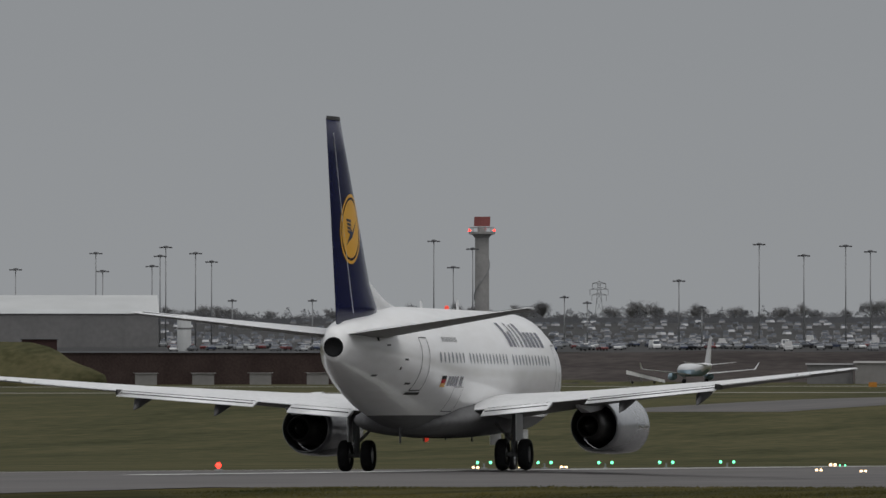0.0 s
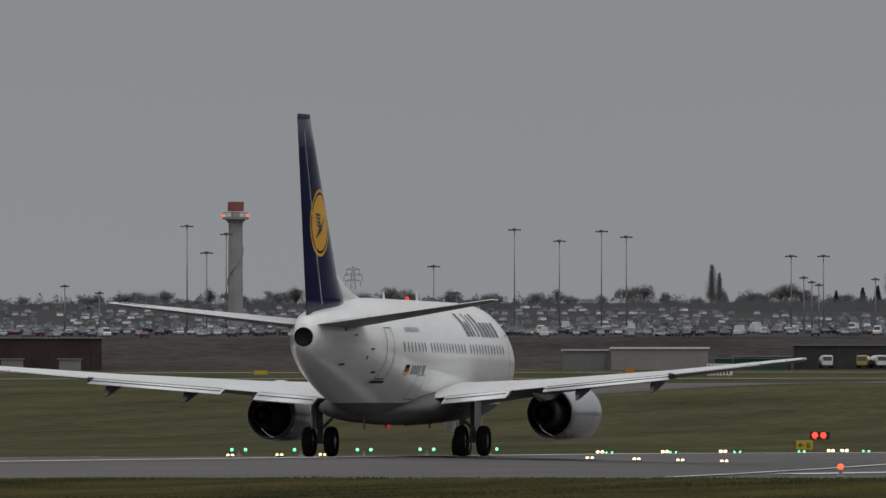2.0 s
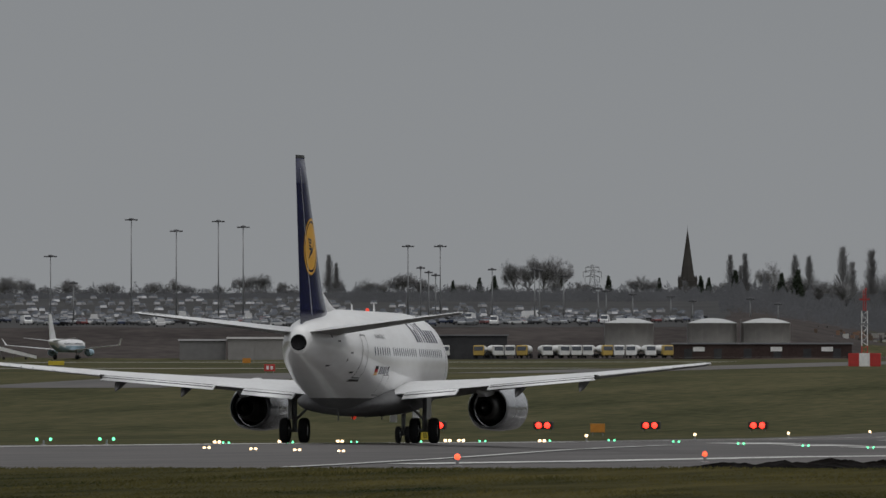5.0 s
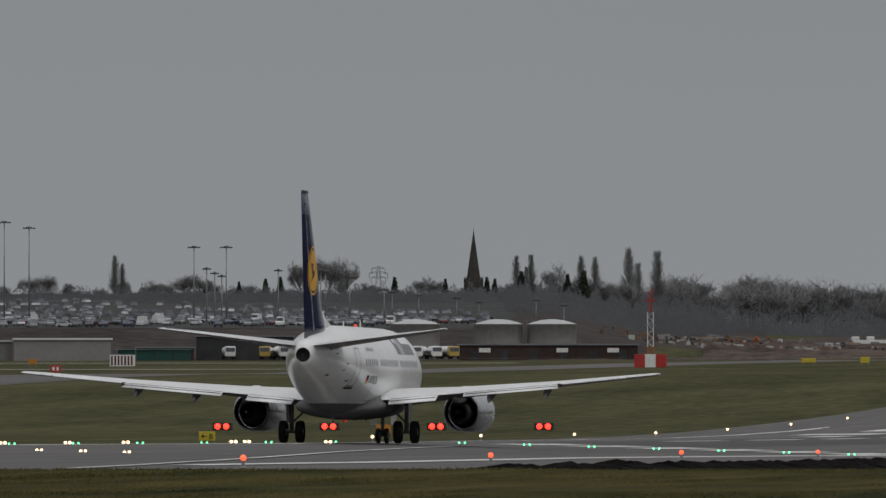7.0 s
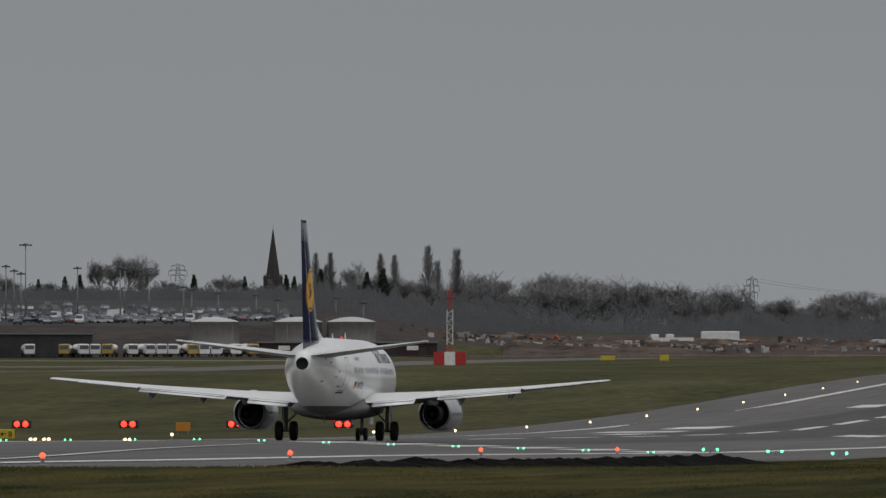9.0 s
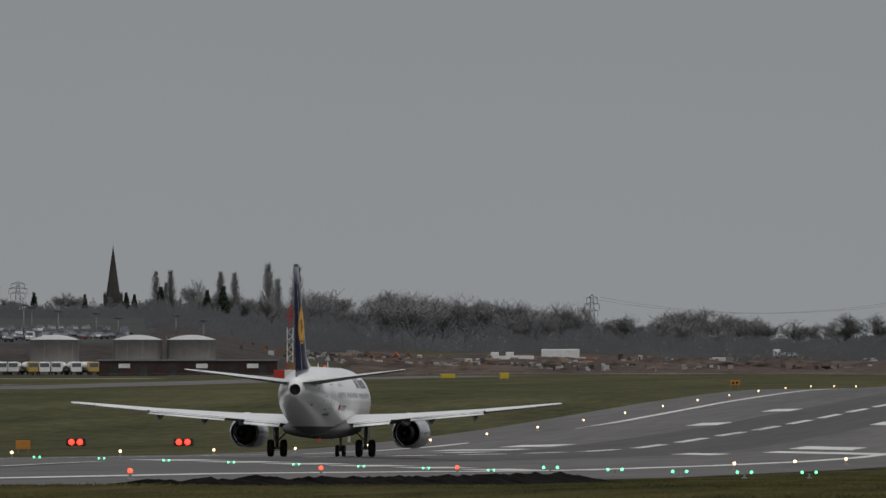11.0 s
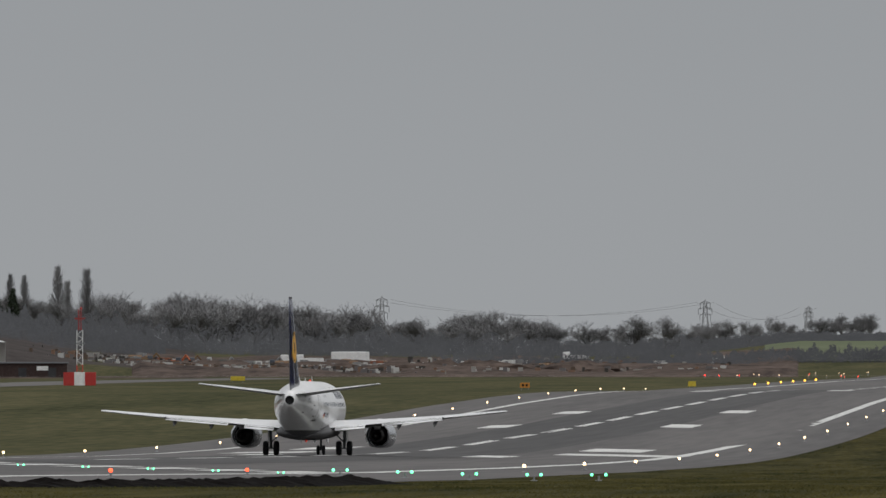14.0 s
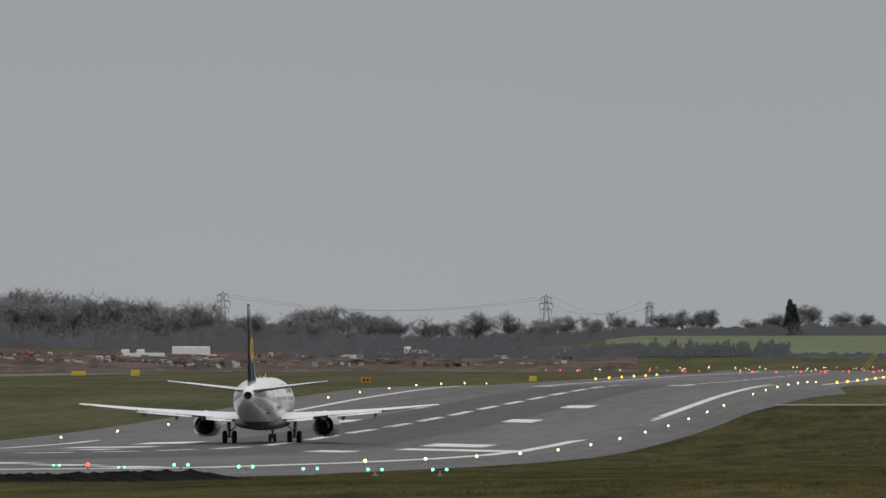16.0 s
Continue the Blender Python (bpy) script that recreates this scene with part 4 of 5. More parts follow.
shed("brown_block", 234.4, 231.3, 2640, 9.5, 9, material("brown_cladding", (0.05, 0.028, 0.026), 0.8, vary=0.2), CLAD_DARK, "dark brown windowless block", 0.2)
shed("terminal_pier", 232, 205.8, 2612, 7.3, 12, BRICK, CLAD_DARK, "long dark brick pier building below the hangar", 0.4, 14, 5)
for k in range(5):
    shed("lorry_trailer", 229.5 - 5.0 * k, 227.6 - 5.0 * k, 2592, 2.6, 2.5, CLAD_PALE, CLAD_PALE, "pale lorry trailer parked by the bank", 0.1, 4)
for b in (220.2,):
    p = spot(b, 2750)
    ob = empty("silo", pose(*p))
    tagged(ob, "tall white silo beside the hangar", "silo")
    part("shell", revolve(bmesh.new(), [(0, 1.7), (8.5, 1.7), (9.0, 1.0), (9.1, 0.02)], (0, 0, 0), "z", 18), ROOF_W, ob, smooth=True)
    part("collar", revolve(bmesh.new(), [(5.5, 1.73), (5.9, 1.73)], (0, 0, 0), "z", 18), CLAD_GREY, ob)


def storage_tank(b, d=2655):
    p = spot(b, d)
    ob = empty("storage_tank", pose(p.x, p.y, p.z - 1))
    tagged(ob, "pale grey cylindrical fuel tank with a domed top", "tank", group="fuel tanks")
    base = EYE_Z + (150.0 / 20400) * d - p.z - 2.4
    part("shell", revolve(bmesh.new(), [(0.0, 5.6), (base + 6.6, 5.6), (base + 6.62, 5.7), (base + 6.8, 5.7)], (0, 0, 0), "z", 40), TANKGREY, ob, smooth=True)
    part("dome", revolve(bmesh.new(), [(base + 6.8, 5.68), (base + 7.25, 4.4), (base + 7.7, 2.6), (base + 7.9, 1.0), (base + 7.95, 0.02)], (0, 0, 0), "z", 40), ROOF_W, ob, "pale shallow dome", True)
    for k in range(10):
        a = 2 * math.pi * k / 10
        part("seam", tube(bmesh.new(), (5.61 * math.cos(a), 5.61 * math.sin(a), 0), (5.61 * math.cos(a), 5.61 * math.sin(a), base + 6.6), 0.05, None, 4), TANKGREY, ob)
    bm = bmesh.new()
    tube(bm, (-5.8, -0.3, 0), (-5.8, -0.3, base + 7.6), 0.05, None, 4)
    tube(bm, (-5.8, 0.3, 0), (-5.8, 0.3, base + 7.6), 0.05, None, 4)
    part("ladder", bm, STEEL, ob)


for b in (126.8, 119.6, 114.95):
    storage_tank(b)


def tanker(x, y, z, turn, cab, body):
    ob = empty("tanker_truck", pose(x, y, z, 0, 0, turn))
    tagged(ob, "parked airport fuel tanker truck", "truck", group="tanker trucks")
    part("cab", boxed(-1.2, -4.0, 0.6, 1.2, -2.2, 2.9, 0.18), cab, ob, "painted cab")
    part("windscreen", boxed(-1.0, -4.05, 1.7, 1.0, -3.98, 2.6, 0.02), GLASS, ob)
    bm = bmesh.new()
    loft(bm, [[(1.2 * s * math.sin(2 * math.pi * i / 16), yy, 2.0 + 0.95 * s * math.cos(2 * math.pi * i / 16)) for i in range(16)] for yy, s in ((-2.0, 0.85), (-1.8, 1.0), (3.8, 1.0), (4.1, 0.85))])
    part("tank", bm, body, ob, "pale rounded tank", True)
    part("chassis", boxed(-0.9, -3.8, 0.55, 0.9, 4.0, 1.0, 0.03), BLACK, ob)
    for wy in (-3.1, 1.6, 2.9):
        for wx in (-1.1, 1.1):
            part("wheel", revolve(bmesh.new(), [(-0.15, 0.02), (-0.15, 0.5), (0.15, 0.5), (0.15, 0.02)], (wx, wy, 0.5), "x", 12), RUBBER, ob)
    return ob


CABW, CABY = material("cab_white", (0.7, 0.7, 0.69), 0.4), material("cab_yellow", (0.42, 0.29, 0.07), 0.4)
first = {}
for k in range(14):
    b = 141.0 - 1.28 * k - (0.5 if k > 4 else 0) + (2.0 if k == 0 else 0)
    p = spot(b, 2598)
    key = 1 if k in (1, 4, 9, 13) else 0
    turn = (14, 2, 20, 8, -2, 16, 25)[k % 7]
    if key in first:
        copy_thing(first[key], pose(p.x, p.y, p.z + 0.3, 0, 0, turn))
    else:
        first[key] = tanker(p.x, p.y, p.z + 0.3, turn, CABY if key else CABW, CABW)


# ---- lighting masts, tower, pylons, church ----
HEADMAT = material("lamp_head", (0.10, 0.10, 0.105), 0.6)


def high_mast(b, top, d=2950, wide=1.25):
    p = spot(b, d)
    h = EYE_Z + top / 20400 * d - p.z
    ob = empty("lighting_mast", pose(p.x, p.y, p.z - 0.3))
    tagged(ob, "tall thin grey car park lighting mast", "street lamp", group="lighting masts")
    part("pole", tube(bmesh.new(), (0, 0, 0), (0, 0, h), 0.21, 0.12, 8), STEEL, ob, smooth=True)
    part("ring", revolve(bmesh.new(), [(h - 0.1, 0.1), (h - 0.2, wide * 0.6), (h + 0.1, wide * 0.6), (h + 0.3, 0.2)], (0, 0, 0), "z", 12), HEADMAT, ob)
    for k in range(4):
        a = math.pi * k / 2 + 0.4
        x, y = wide * math.cos(a), wide * math.sin(a)
        part("floodlight", boxed(x - 0.4, y - 0.3, h - 0.35, x + 0.4, y + 0.3, h, 0.05), HEADMAT, ob)


for b, top in ((234.9, 317), (227.9, 346), (227.3, 314), (223.0, 323), (222.3, 341), (221.8, 357), (219.2, 346), (217.8, 331), (198.4, 368), (196.7, 321), (195.0, 354),
               (177.0, 297), (170.0, 362), (166.1, 342), (162.45, 359), (160.3, 349), (146.0, 315), (143.2, 315)):
    high_mast(b, top)
for b, top in ((144.9, 277), (144.2, 269), (143.6, 264), (138.7, 274), (134.6, 272), (135.0, 274), (132.5, 262), (129.5, 240), (128.8, 236), (126.5, 230), (123.2, 226), (121.3, 218), (116.3, 222),
               (113.9, 213), (175, 250), (185, 258), (187, 268), (206, 250), (209, 262), (216, 262)):
    high_mast(b, top, 2900, 0.7)


def radar_tower():
    d = 3000
    p = spot(194.2, d)
    H = lambda e: EYE_Z + e / 20400 * d - p.z
    ob = empty("radar_tower", pose(p.x, p.y, p.z - 0.5))
    tagged(ob, "pale concrete radar tower with a red scanner on top", "tower")
    shaft = material("tower_concrete", (0.28, 0.275, 0.268), 0.85, scale=0.15, fine=0.8, second=(0.36, 0.352, 0.344))
    part("shaft", revolve(bmesh.new(), [(0, 2.1), (H(250), 1.95), (H(374), 1.85)], (0, 0, 0), "z", 12), shaft, ob, smooth=True)
    part("platform", revolve(bmesh.new(), [(H(374), 1.9), (H(380), 2.6), (H(381), 3.5), (H(385), 3.5), (H(385), 0.1)], (0, 0, 0), "z", 16), shaft, ob)
    bm = bmesh.new()
    for k in range(12):
        a = 2 * math.pi * k / 12
        tube(bm, (3.4 * math.cos(a), 3.4 * math.sin(a), H(385)), (3.4 * math.cos(a), 3.4 * math.sin(a), H(392)), 0.05, None, 4)
    revolve(bm, [(H(392), 3.4), (H(392.7), 3.4)], (0, 0, 0), "z", 16)
    part("railing", bm, STEEL, ob)
    part("plant_room", revolve(bmesh.new(), [(H(385), 1.2), (H(394), 1.2), (H(394.5), 0.2)], (0, 0, 0), "z", 10), shaft, ob)
    part("scanner", loft(bmesh.new(), [[(x, y + 0.12 * x * x, z) for y, z in ((-0.6, H(395)), (-0.3, H(412)), (0.15, H(412)), (-0.15, H(395)))] for x in (-2.1, -1.4, -0.7, 0, 0.7, 1.4, 2.1)]),
         material("scanner_red", (0.25, 0.085, 0.08), 0.6), ob, "red radar scanner")
    bm = bmesh.new()
    for k in range(30):
        a = 0.28 * k
        b = 0.28 * (k + 1)
        tube(bm, (2.05 * math.cos(a), 2.05 * math.sin(a), H(210 + 5 * k)), (2.05 * math.cos(b), 2.05 * math.sin(b), H(215 + 5 * k)), 0.12, None, 5)
    part("cable_run", bm, STEEL, ob)
    for x in (-3.3, 3.3):
        part("warning_lamp", revolve(bmesh.new(), [(H(386), 0.3), (H(389), 0.3), (H(390), 0.05)], (x, 0, 0), "z", 8), LIGHT_R, ob)


radar_tower()


def power_pylon(b, top, d=4300, scale=1.0):
    p = spot(b, d)
    h = EYE_Z + top / 20400 * d - p.z
    ob = empty("power_pylon", pose(p.x, p.y, p.z - 1, 0, 0, 10))
    tagged(ob, "grey steel lattice power pylon", "pylon", group="pylons")
    bm = bmesh.new()
    levels = [(0, 2.4), (h * 0.35, 1.5), (h * 0.6, 0.95), (h * 0.8, 0.7), (h * 0.94, 0.5), (h, 0.1)]
    for (z0, w0), (z1, w1) in zip(levels, levels[1:]):
        for sx, sy in ((-1, -1), (1, -1), (1, 1), (-1, 1)):
            tube(bm, (sx * w0, sy * w0, z0), (sx * w1, sy * w1, z1), 0.11, None, 4)
        for s in (-1, 1):
            tube(bm, (-w0 * s, -w0, z0), (w1 * s, -w1, z1), 0.1, None, 4)
        tube(bm, (-w1, -w1, z1), (w1, -w1, z1), 0.1, None, 4)
    part("lattice", bm, STEEL, ob)
    for z, w in ((0.72, 2.7 * scale), (0.83, 3.4 * scale), (0.94, 2.5 * scale)):
        bm = tube(bmesh.new(), (-w, 0, h * z), (0, 0, h * z + 0.8), 0.13, None, 4)
        tube(bm, (w, 0, h * z), (0, 0, h * z + 0.8), 0.13, None, 4)
        tube(bm, (-w, 0, h * z), (w, 0, h * z), 0.13, None, 4)
        part("cross_arm", bm, STEEL, ob)
        for s in (-1, 1):
            part("insulator", tube(bmesh.new(), (s * w, 0, h * z), (s * w, 0, h * z - 2.2), 0.11, None, 5), STEEL, ob)
    return p, h


tops = [power_pylon(b, e, scale=k) for b, e, k in ((184.0, 299, 1.0), (130.0, 284, 1.0), (80.2, 262, 0.8), (52.15, 256, 0.75), (43.2, 244, 0.5))]


def wires(a, b):
    for s in (-3.3, 3.3):
        rings = []
        for i in range(17):
            t = i / 16
            q = a[0].lerp(b[0], t)
            z = (a[0].z + a[1] * 0.9) * (1 - t) + (b[0].z + b[1] * 0.9) * t - 4 * 5.5 * t * (1 - t)
            rings.append([(q.x + s, q.y + 0.045 * math.cos(k * 2.094), z + 0.045 * math.sin(k * 2.094)) for k in range(3)])
        tagged(mesh_object("power_line", loft(bmesh.new(), rings), STEEL), "thin sagging overhead power line", "cable")


for a, b in zip(tops[2:], tops[3:]):
    wires(a, b)


def church():
    d = 4250
    p = spot(121.75, d)
    H = lambda e: EYE_Z + e / 20400 * d - p.z
    ob = empty("church", pose(p.x, p.y, p.z - 1, 0, 0, 12))
    tagged(ob, "dark stone church with a tall pointed spire", "church")
    stone = material("church_stone", (0.06, 0.056, 0.052), 0.9, vary=0.25, scale=0.3)
    part("tower", boxed(-3.3, -3.3, 0, 3.3, 3.3, H(256), 0.1), stone, ob)
    for sx, sy in ((-1, -1), (1, -1), (1, 1), (-1, 1)):
        part("pinnacle", tube(bmesh.new(), (sx * 3.0, sy * 3.0, H(256)), (sx * 3.0, sy * 3.0, H(266)), 0.5, 0.04, 6), stone, ob)
    part("spire", tube(bmesh.new(), (0, 0, H(256)), (0, 0, H(346)), 2.7, 0.08, 8), stone, ob)
    for z in (H(225), H(205)):
        part("belfry_window", boxed(-0.6, -3.36, z, 0.6, -3.28, z + 3.0), BLACK, ob)
    part("nave", loft(bmesh.new(), [[(3.2, -4, 0), (3.2, 4, 0), (3.2, 4, H(200)), (3.2, 0, H(222)), (3.2, -4, H(200))], [(24, -4, 0), (24, 4, 0), (24, 4, H(200)), (24, 0, H(222)), (24, -4, H(200))]]), stone, ob)
    part("weather_vane", tube(bmesh.new(), (0, 0, H(345)), (0, 0, H(353)), 0.08, 0.02, 4), BLACK, ob)


church()


# ---- parked cars ----
CAR_COLOURS = [("white", (0.62, 0.62, 0.62)), ("silver", (0.30, 0.31, 0.32)), ("grey", (0.11, 0.115, 0.12)), ("black", (0.02, 0.02, 0.022)), ("dark blue", (0.02, 0.03, 0.065)),
               ("dark red", (0.12, 0.015, 0.015)), ("pale silver", (0.45, 0.46, 0.46))]


def car(name, colour, van=False):
    ob = empty("van" if van else "parked_car")
    tagged(ob, f"{name} {'van' if van else 'car'} parked on the tarmac in a row", "van" if van else "car", group="cars in the car park")
    m = material(name.replace(" ", "_") + "_car_paint", colour, 0.35, 0.1, vary=0.05, coat=0.3)
    L, W, hb, hr = (5.2, 1.95, 1.1, 2.3) if van else (4.25, 1.75, 0.85, 1.45)
    prof = [(-L / 2, 0.35), (-L / 2, hb * 0.8), (-L * 0.47, hb), (-L * 0.2 if not van else -L * 0.4, hb + 0.08), (L * 0.44, hb + 0.08), (L / 2, hb * 0.9), (L / 2, 0.35)]
    bm = loft(bmesh.new(), [[(x * k, y, z) for y, z in prof] for x, k in ((-W / 2, 1), (W / 2, 1))])
    body = part("body", bm, m, ob)
    g0, g1, r0, r1 = (-L * 0.4, L * 0.46, -L * 0.28, L * 0.45) if van else (-L * 0.22, L * 0.42, -L * 0.06, L * 0.3)
    bm = loft(bmesh.new(), [[(-W / 2 + 0.05, g0, hb + 0.08), (W / 2 - 0.05, g0, hb + 0.08), (W / 2 - 0.05, g1, hb + 0.08), (-W / 2 + 0.05, g1, hb + 0.08)],
                            [(-W / 2 + 0.2, r0, hr - 0.06), (W / 2 - 0.2, r0, hr - 0.06), (W / 2 - 0.2, r1, hr - 0.06), (-W / 2 + 0.2, r1, hr - 0.06)]])
    part("glasshouse", bm, m if van else GLASS, ob, "white panelled sides" if van else "dark windows")
    part("roof_panel", boxed(-W / 2 + 0.17, r0 - 0.05, hr - 0.07, W / 2 - 0.17, r1 + 0.05, hr, 0.02), m, ob)
    if van:
        part("windscreen", boxed(-W / 2 + 0.2, g0 - 0.02, hb + 0.15, W / 2 - 0.2, g0 + 0.25, hr - 0.3), GLASS, ob)
    for y in (-L * 0.31, L * 0.3):
        for x in (-W / 2 + 0.1, W / 2 - 0.1):
            part("wheel", tube(bmesh.new(), (x - 0.11, y, 0.32), (x + 0.11, y, 0.32), 0.32, None, 10), RUBBER, ob)
    return ob


def car_park():
    rng = random.Random(11)
    protos = [car(n, c) for n, c in CAR_COLOURS] + [car("white", (0.66, 0.66, 0.66), True)]
    used = set()
    weight = [3, 3, 4, 4.5, 3, 1.5, 2, 0.5]
    things, far = 0, bmesh.new()
    for row, d in enumerate((2745, 2770, 2800, 2832, 2868, 2910, 2955, 3005, 3060, 3120, 3185, 3255, 3330, 3410, 3500, 3590)):
        b = 119.5
        while b < 221:
            b += (0.85 + rng.random() * 0.75) * 2800 / d
            if rng.random() < (0.30 if row % 3 else 0.55) or (b < 128 and row < 3) or d > lerp([(128, 3200), (150, 3450), (165, 3600)], b):
                continue
            k = rng.choices(range(8), weight)[0]
            p = spot(b, d + rng.uniform(-9, 9), 0.26)
            if things >= 300:
                a = 0.2 + rng.uniform(-0.35, 0.35)
                for L, W, z0, z1 in ((2.1, 0.87, 0.3, 0.95), (1.3, 0.75, 0.95, 1.45)):
                    c, s = math.cos(a), math.sin(a)
                    v = [far.verts.new((p.x + x * c - y * s, p.y + x * s + y * c, p.z + z)) for z, q in ((z0, 1), (z1, 0.86)) for x, y in ((-W * q, -L * q), (W * q, -L * q), (W * q, L * q), (-W * q, L * q))]
                    for f in ((4, 5, 6, 7), (0, 1, 5, 4), (1, 2, 6, 5), (2, 3, 7, 6), (3, 0, 4, 7)):
                        far.faces.new([v[i] for i in f]).material_index = 1 if z0 > 0.5 and f != (4, 5, 6, 7) else 0
                continue
            things += 1
            m = pose(p.x, p.y, p.z, -1.2, 0, rng.choice((12, 190, 12, 190, 80)) + rng.uniform(-22, 22))
            if k in used:
                copy_thing(protos[k], m)
            else:
                protos[k].matrix_basis = m
                used.add(k)
    mixed = bpy.data.materials.new("mixed_car_paint")
    mixed.use_nodes = True
    n, l = mixed.node_tree.nodes, mixed.node_tree.links
    r = n.new("ShaderNodeValToRGB")
    r.color_ramp.interpolation = "CONSTANT"
    for i, c in enumerate((0.02, 0.10, 0.22, 0.5, 0.05, 0.03, 0.30)):
        e = r.color_ramp.elements[i] if i < 2 else r.color_ramp.elements.new(i / 7)
        e.position, e.color = i / 7, (c, c, c * 1.03, 1)
    l.new(n.new("ShaderNodeNewGeometry").outputs["Random Per Island"], r.inputs[0])
    l.new(r.outputs[0], n["Principled BSDF"].inputs["Base Color"])
    n["Principled BSDF"].inputs["Roughness"].default_value = 0.4
    tagged(mesh_object("far_parked_cars", far, [mixed, GLASS]), "many cars of mixed colours parked in far rows", "cars", kind="stuff")
    for k in range(8):
        if k not in used:
            p = spot(150 + k, 2760, 0.26)
            protos[k].matrix_basis = pose(*p)


car_park()


# ---- trees ----
def branches(seed, height, spread, depth, lean=0.0):
    """Bare limbs and twigs as tapered three-sided prisms. Returns trunk and crown geometry."""
    rng = random.Random(seed)
    trunk, crown = ([], []), ([], [])

    def limb(p, d, length, r, level):
        q = p + d * length
        # crowns keep to a tall rounded outline
        out = (q.x / (0.40 * height)) ** 2 + (q.y / (0.40 * height)) ** 2 + ((q.z - 0.58 * height) / (0.44 * height)) ** 2
        if level and out > 1.0:
            length *= 0.45
            q = p + d * length
        vs, fs = trunk if level == 0 else crown
        a = d.orthogonal().normalized()
        b = d.cross(a)
        n = len(vs)
        sides = 5 if level == 0 else 3
        for c, rr in ((p, r), (q, r * 0.62)):
            for i in range(sides):
                t = 2 * math.pi * i / sides
                vs.append(tuple(c + (a * math.cos(t) + b * math.sin(t)) * rr))
        for i in range(sides):
            j = (i + 1) % sides
            fs.append((n + i, n + j, n + sides + j, n + sides + i))
        if level >= depth or (level > 1 and out > 1.35):
            return
        for k in range((rng.randint(4, 5) if level < depth - 1 else rng.randint(3, 4)) if level else 7):
            t = rng.uniform(0.4 if level else 0.45, 1.0)
            side = Vector((rng.gauss(0, 1), rng.gauss(0, 1), rng.gauss(0.1, 0.45)))
            nd = (d * 0.75 + side.normalized() * spread + Vector((0, 0, 0.30))).normalized()
            limb(p.lerp(q, t), nd, length * rng.uniform(0.6, 0.86), max(r * 0.52, 0.024), level + 1)

    limb(Vector((0, 0, -0.5)), Vector((lean, 0, 1)).normalized(), height * 0.34, height * 0.026, 0)
    return trunk, crown


def bare_tree(name, label, seed, height, spread, depth=5):
    ob = empty(name)
    tagged(ob, label, "tree", group="skyline trees")
    t, c = branches(seed, height, spread, depth, 0.04)
    top = max(v[2] for v in c[0])
    for nm, (vs, fs) in (("trunk", t), ("crown", c)):
        me = bpy.data.meshes.new(nm)
        k = height / top
        me.from_pydata([(x * k, y * k, z * k) for x, y, z in vs], [], fs)
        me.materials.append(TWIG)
        o = new(nm, me)
        o.parent = ob
    return ob


def poplar(seed):
    ob = empty("poplar")
    tagged(ob, "tall narrow bare poplar", "tree", group="skyline trees")
    rng = random.Random(seed)
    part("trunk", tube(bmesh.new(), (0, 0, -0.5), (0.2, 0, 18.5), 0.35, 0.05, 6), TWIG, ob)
    bm = bmesh.new()
    for i in range(260):
        z = 1.5 + 16.5 * rng.random()
        a = rng.uniform(0, 6.283)
        n = (1 - z / 21) * 5.5 + 0.8
        out = rng.uniform(0.18, 0.50)
        p = Vector((0.01 * z, 0, z))
        q = p + Vector((math.cos(a) * out * n, math.sin(a) * out * n, n * rng.uniform(0.7, 1.0)))
        q.z = min(q.z, 20)
        tube(bm, p, q, 0.05, 0.025, 3, False)
        for k in range(4):
            c = p.lerp(q, rng.uniform(0.3, 1))
            tube(bm, c, c + Vector((rng.gauss(0, 0.3), rng.gauss(0, 0.3), rng.uniform(0.6, 1.4))), 0.03, 0.015, 3, False)
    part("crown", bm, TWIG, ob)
    return ob


def conifer(seed):
    ob = empty("conifer")
    tagged(ob, "dark evergreen tree in the wood", "tree", group="skyline trees")
    rng = random.Random(seed)
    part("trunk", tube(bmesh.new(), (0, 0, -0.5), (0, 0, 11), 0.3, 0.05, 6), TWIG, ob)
    vs, fs = [], []
    for i in range(1500):
        h = rng.random() ** 0.8
        r = (1 - h) * 3.2 * rng.uniform(0.4, 1.05) + 0.15
        a = rng.uniform(0, 6.283)
        c = Vector((r * math.cos(a), r * math.sin(a), 0.6 + 11.6 * h))
        n = len(vs)
        for k in range(3):
            vs.append(tuple(c + Vector((rng.gauss(0, 0.35), rng.gauss(0, 0.35), rng.gauss(0, 0.3)))))
        fs.append((n, n + 1, n + 2))
    me = bpy.data.meshes.new("crown")
    me.from_pydata(vs, [], fs)
    me.materials.append(material("evergreen", (0.045, 0.055, 0.04), 0.9, vary=0.4, scale=0.5, island_random=0.4))
    new("crown", me).parent = ob
    return ob


def far_spots(bb, dd):
    """Ground points beyond the runway, for whole arrays of bearings and distances."""
    x, y = EYE_X - dd * np.sin(bb / 1000), dd * np.cos(bb / 1000)
    at = lambda table, v: np.interp(v, [p[0] for p in table], [p[1] for p in table])
    z = at(PROFILE, y) + at([(2750, 0), (3000, 1.2), (3500, 5.0), (4900, 5.0)], dd) * at([(44, 1), (56, 0)], bb)
    return x, y, z + at(HILL, dd) * at([(60, 0), (95, 0.1), (105, 0.35), (116, 1.0)], bb)


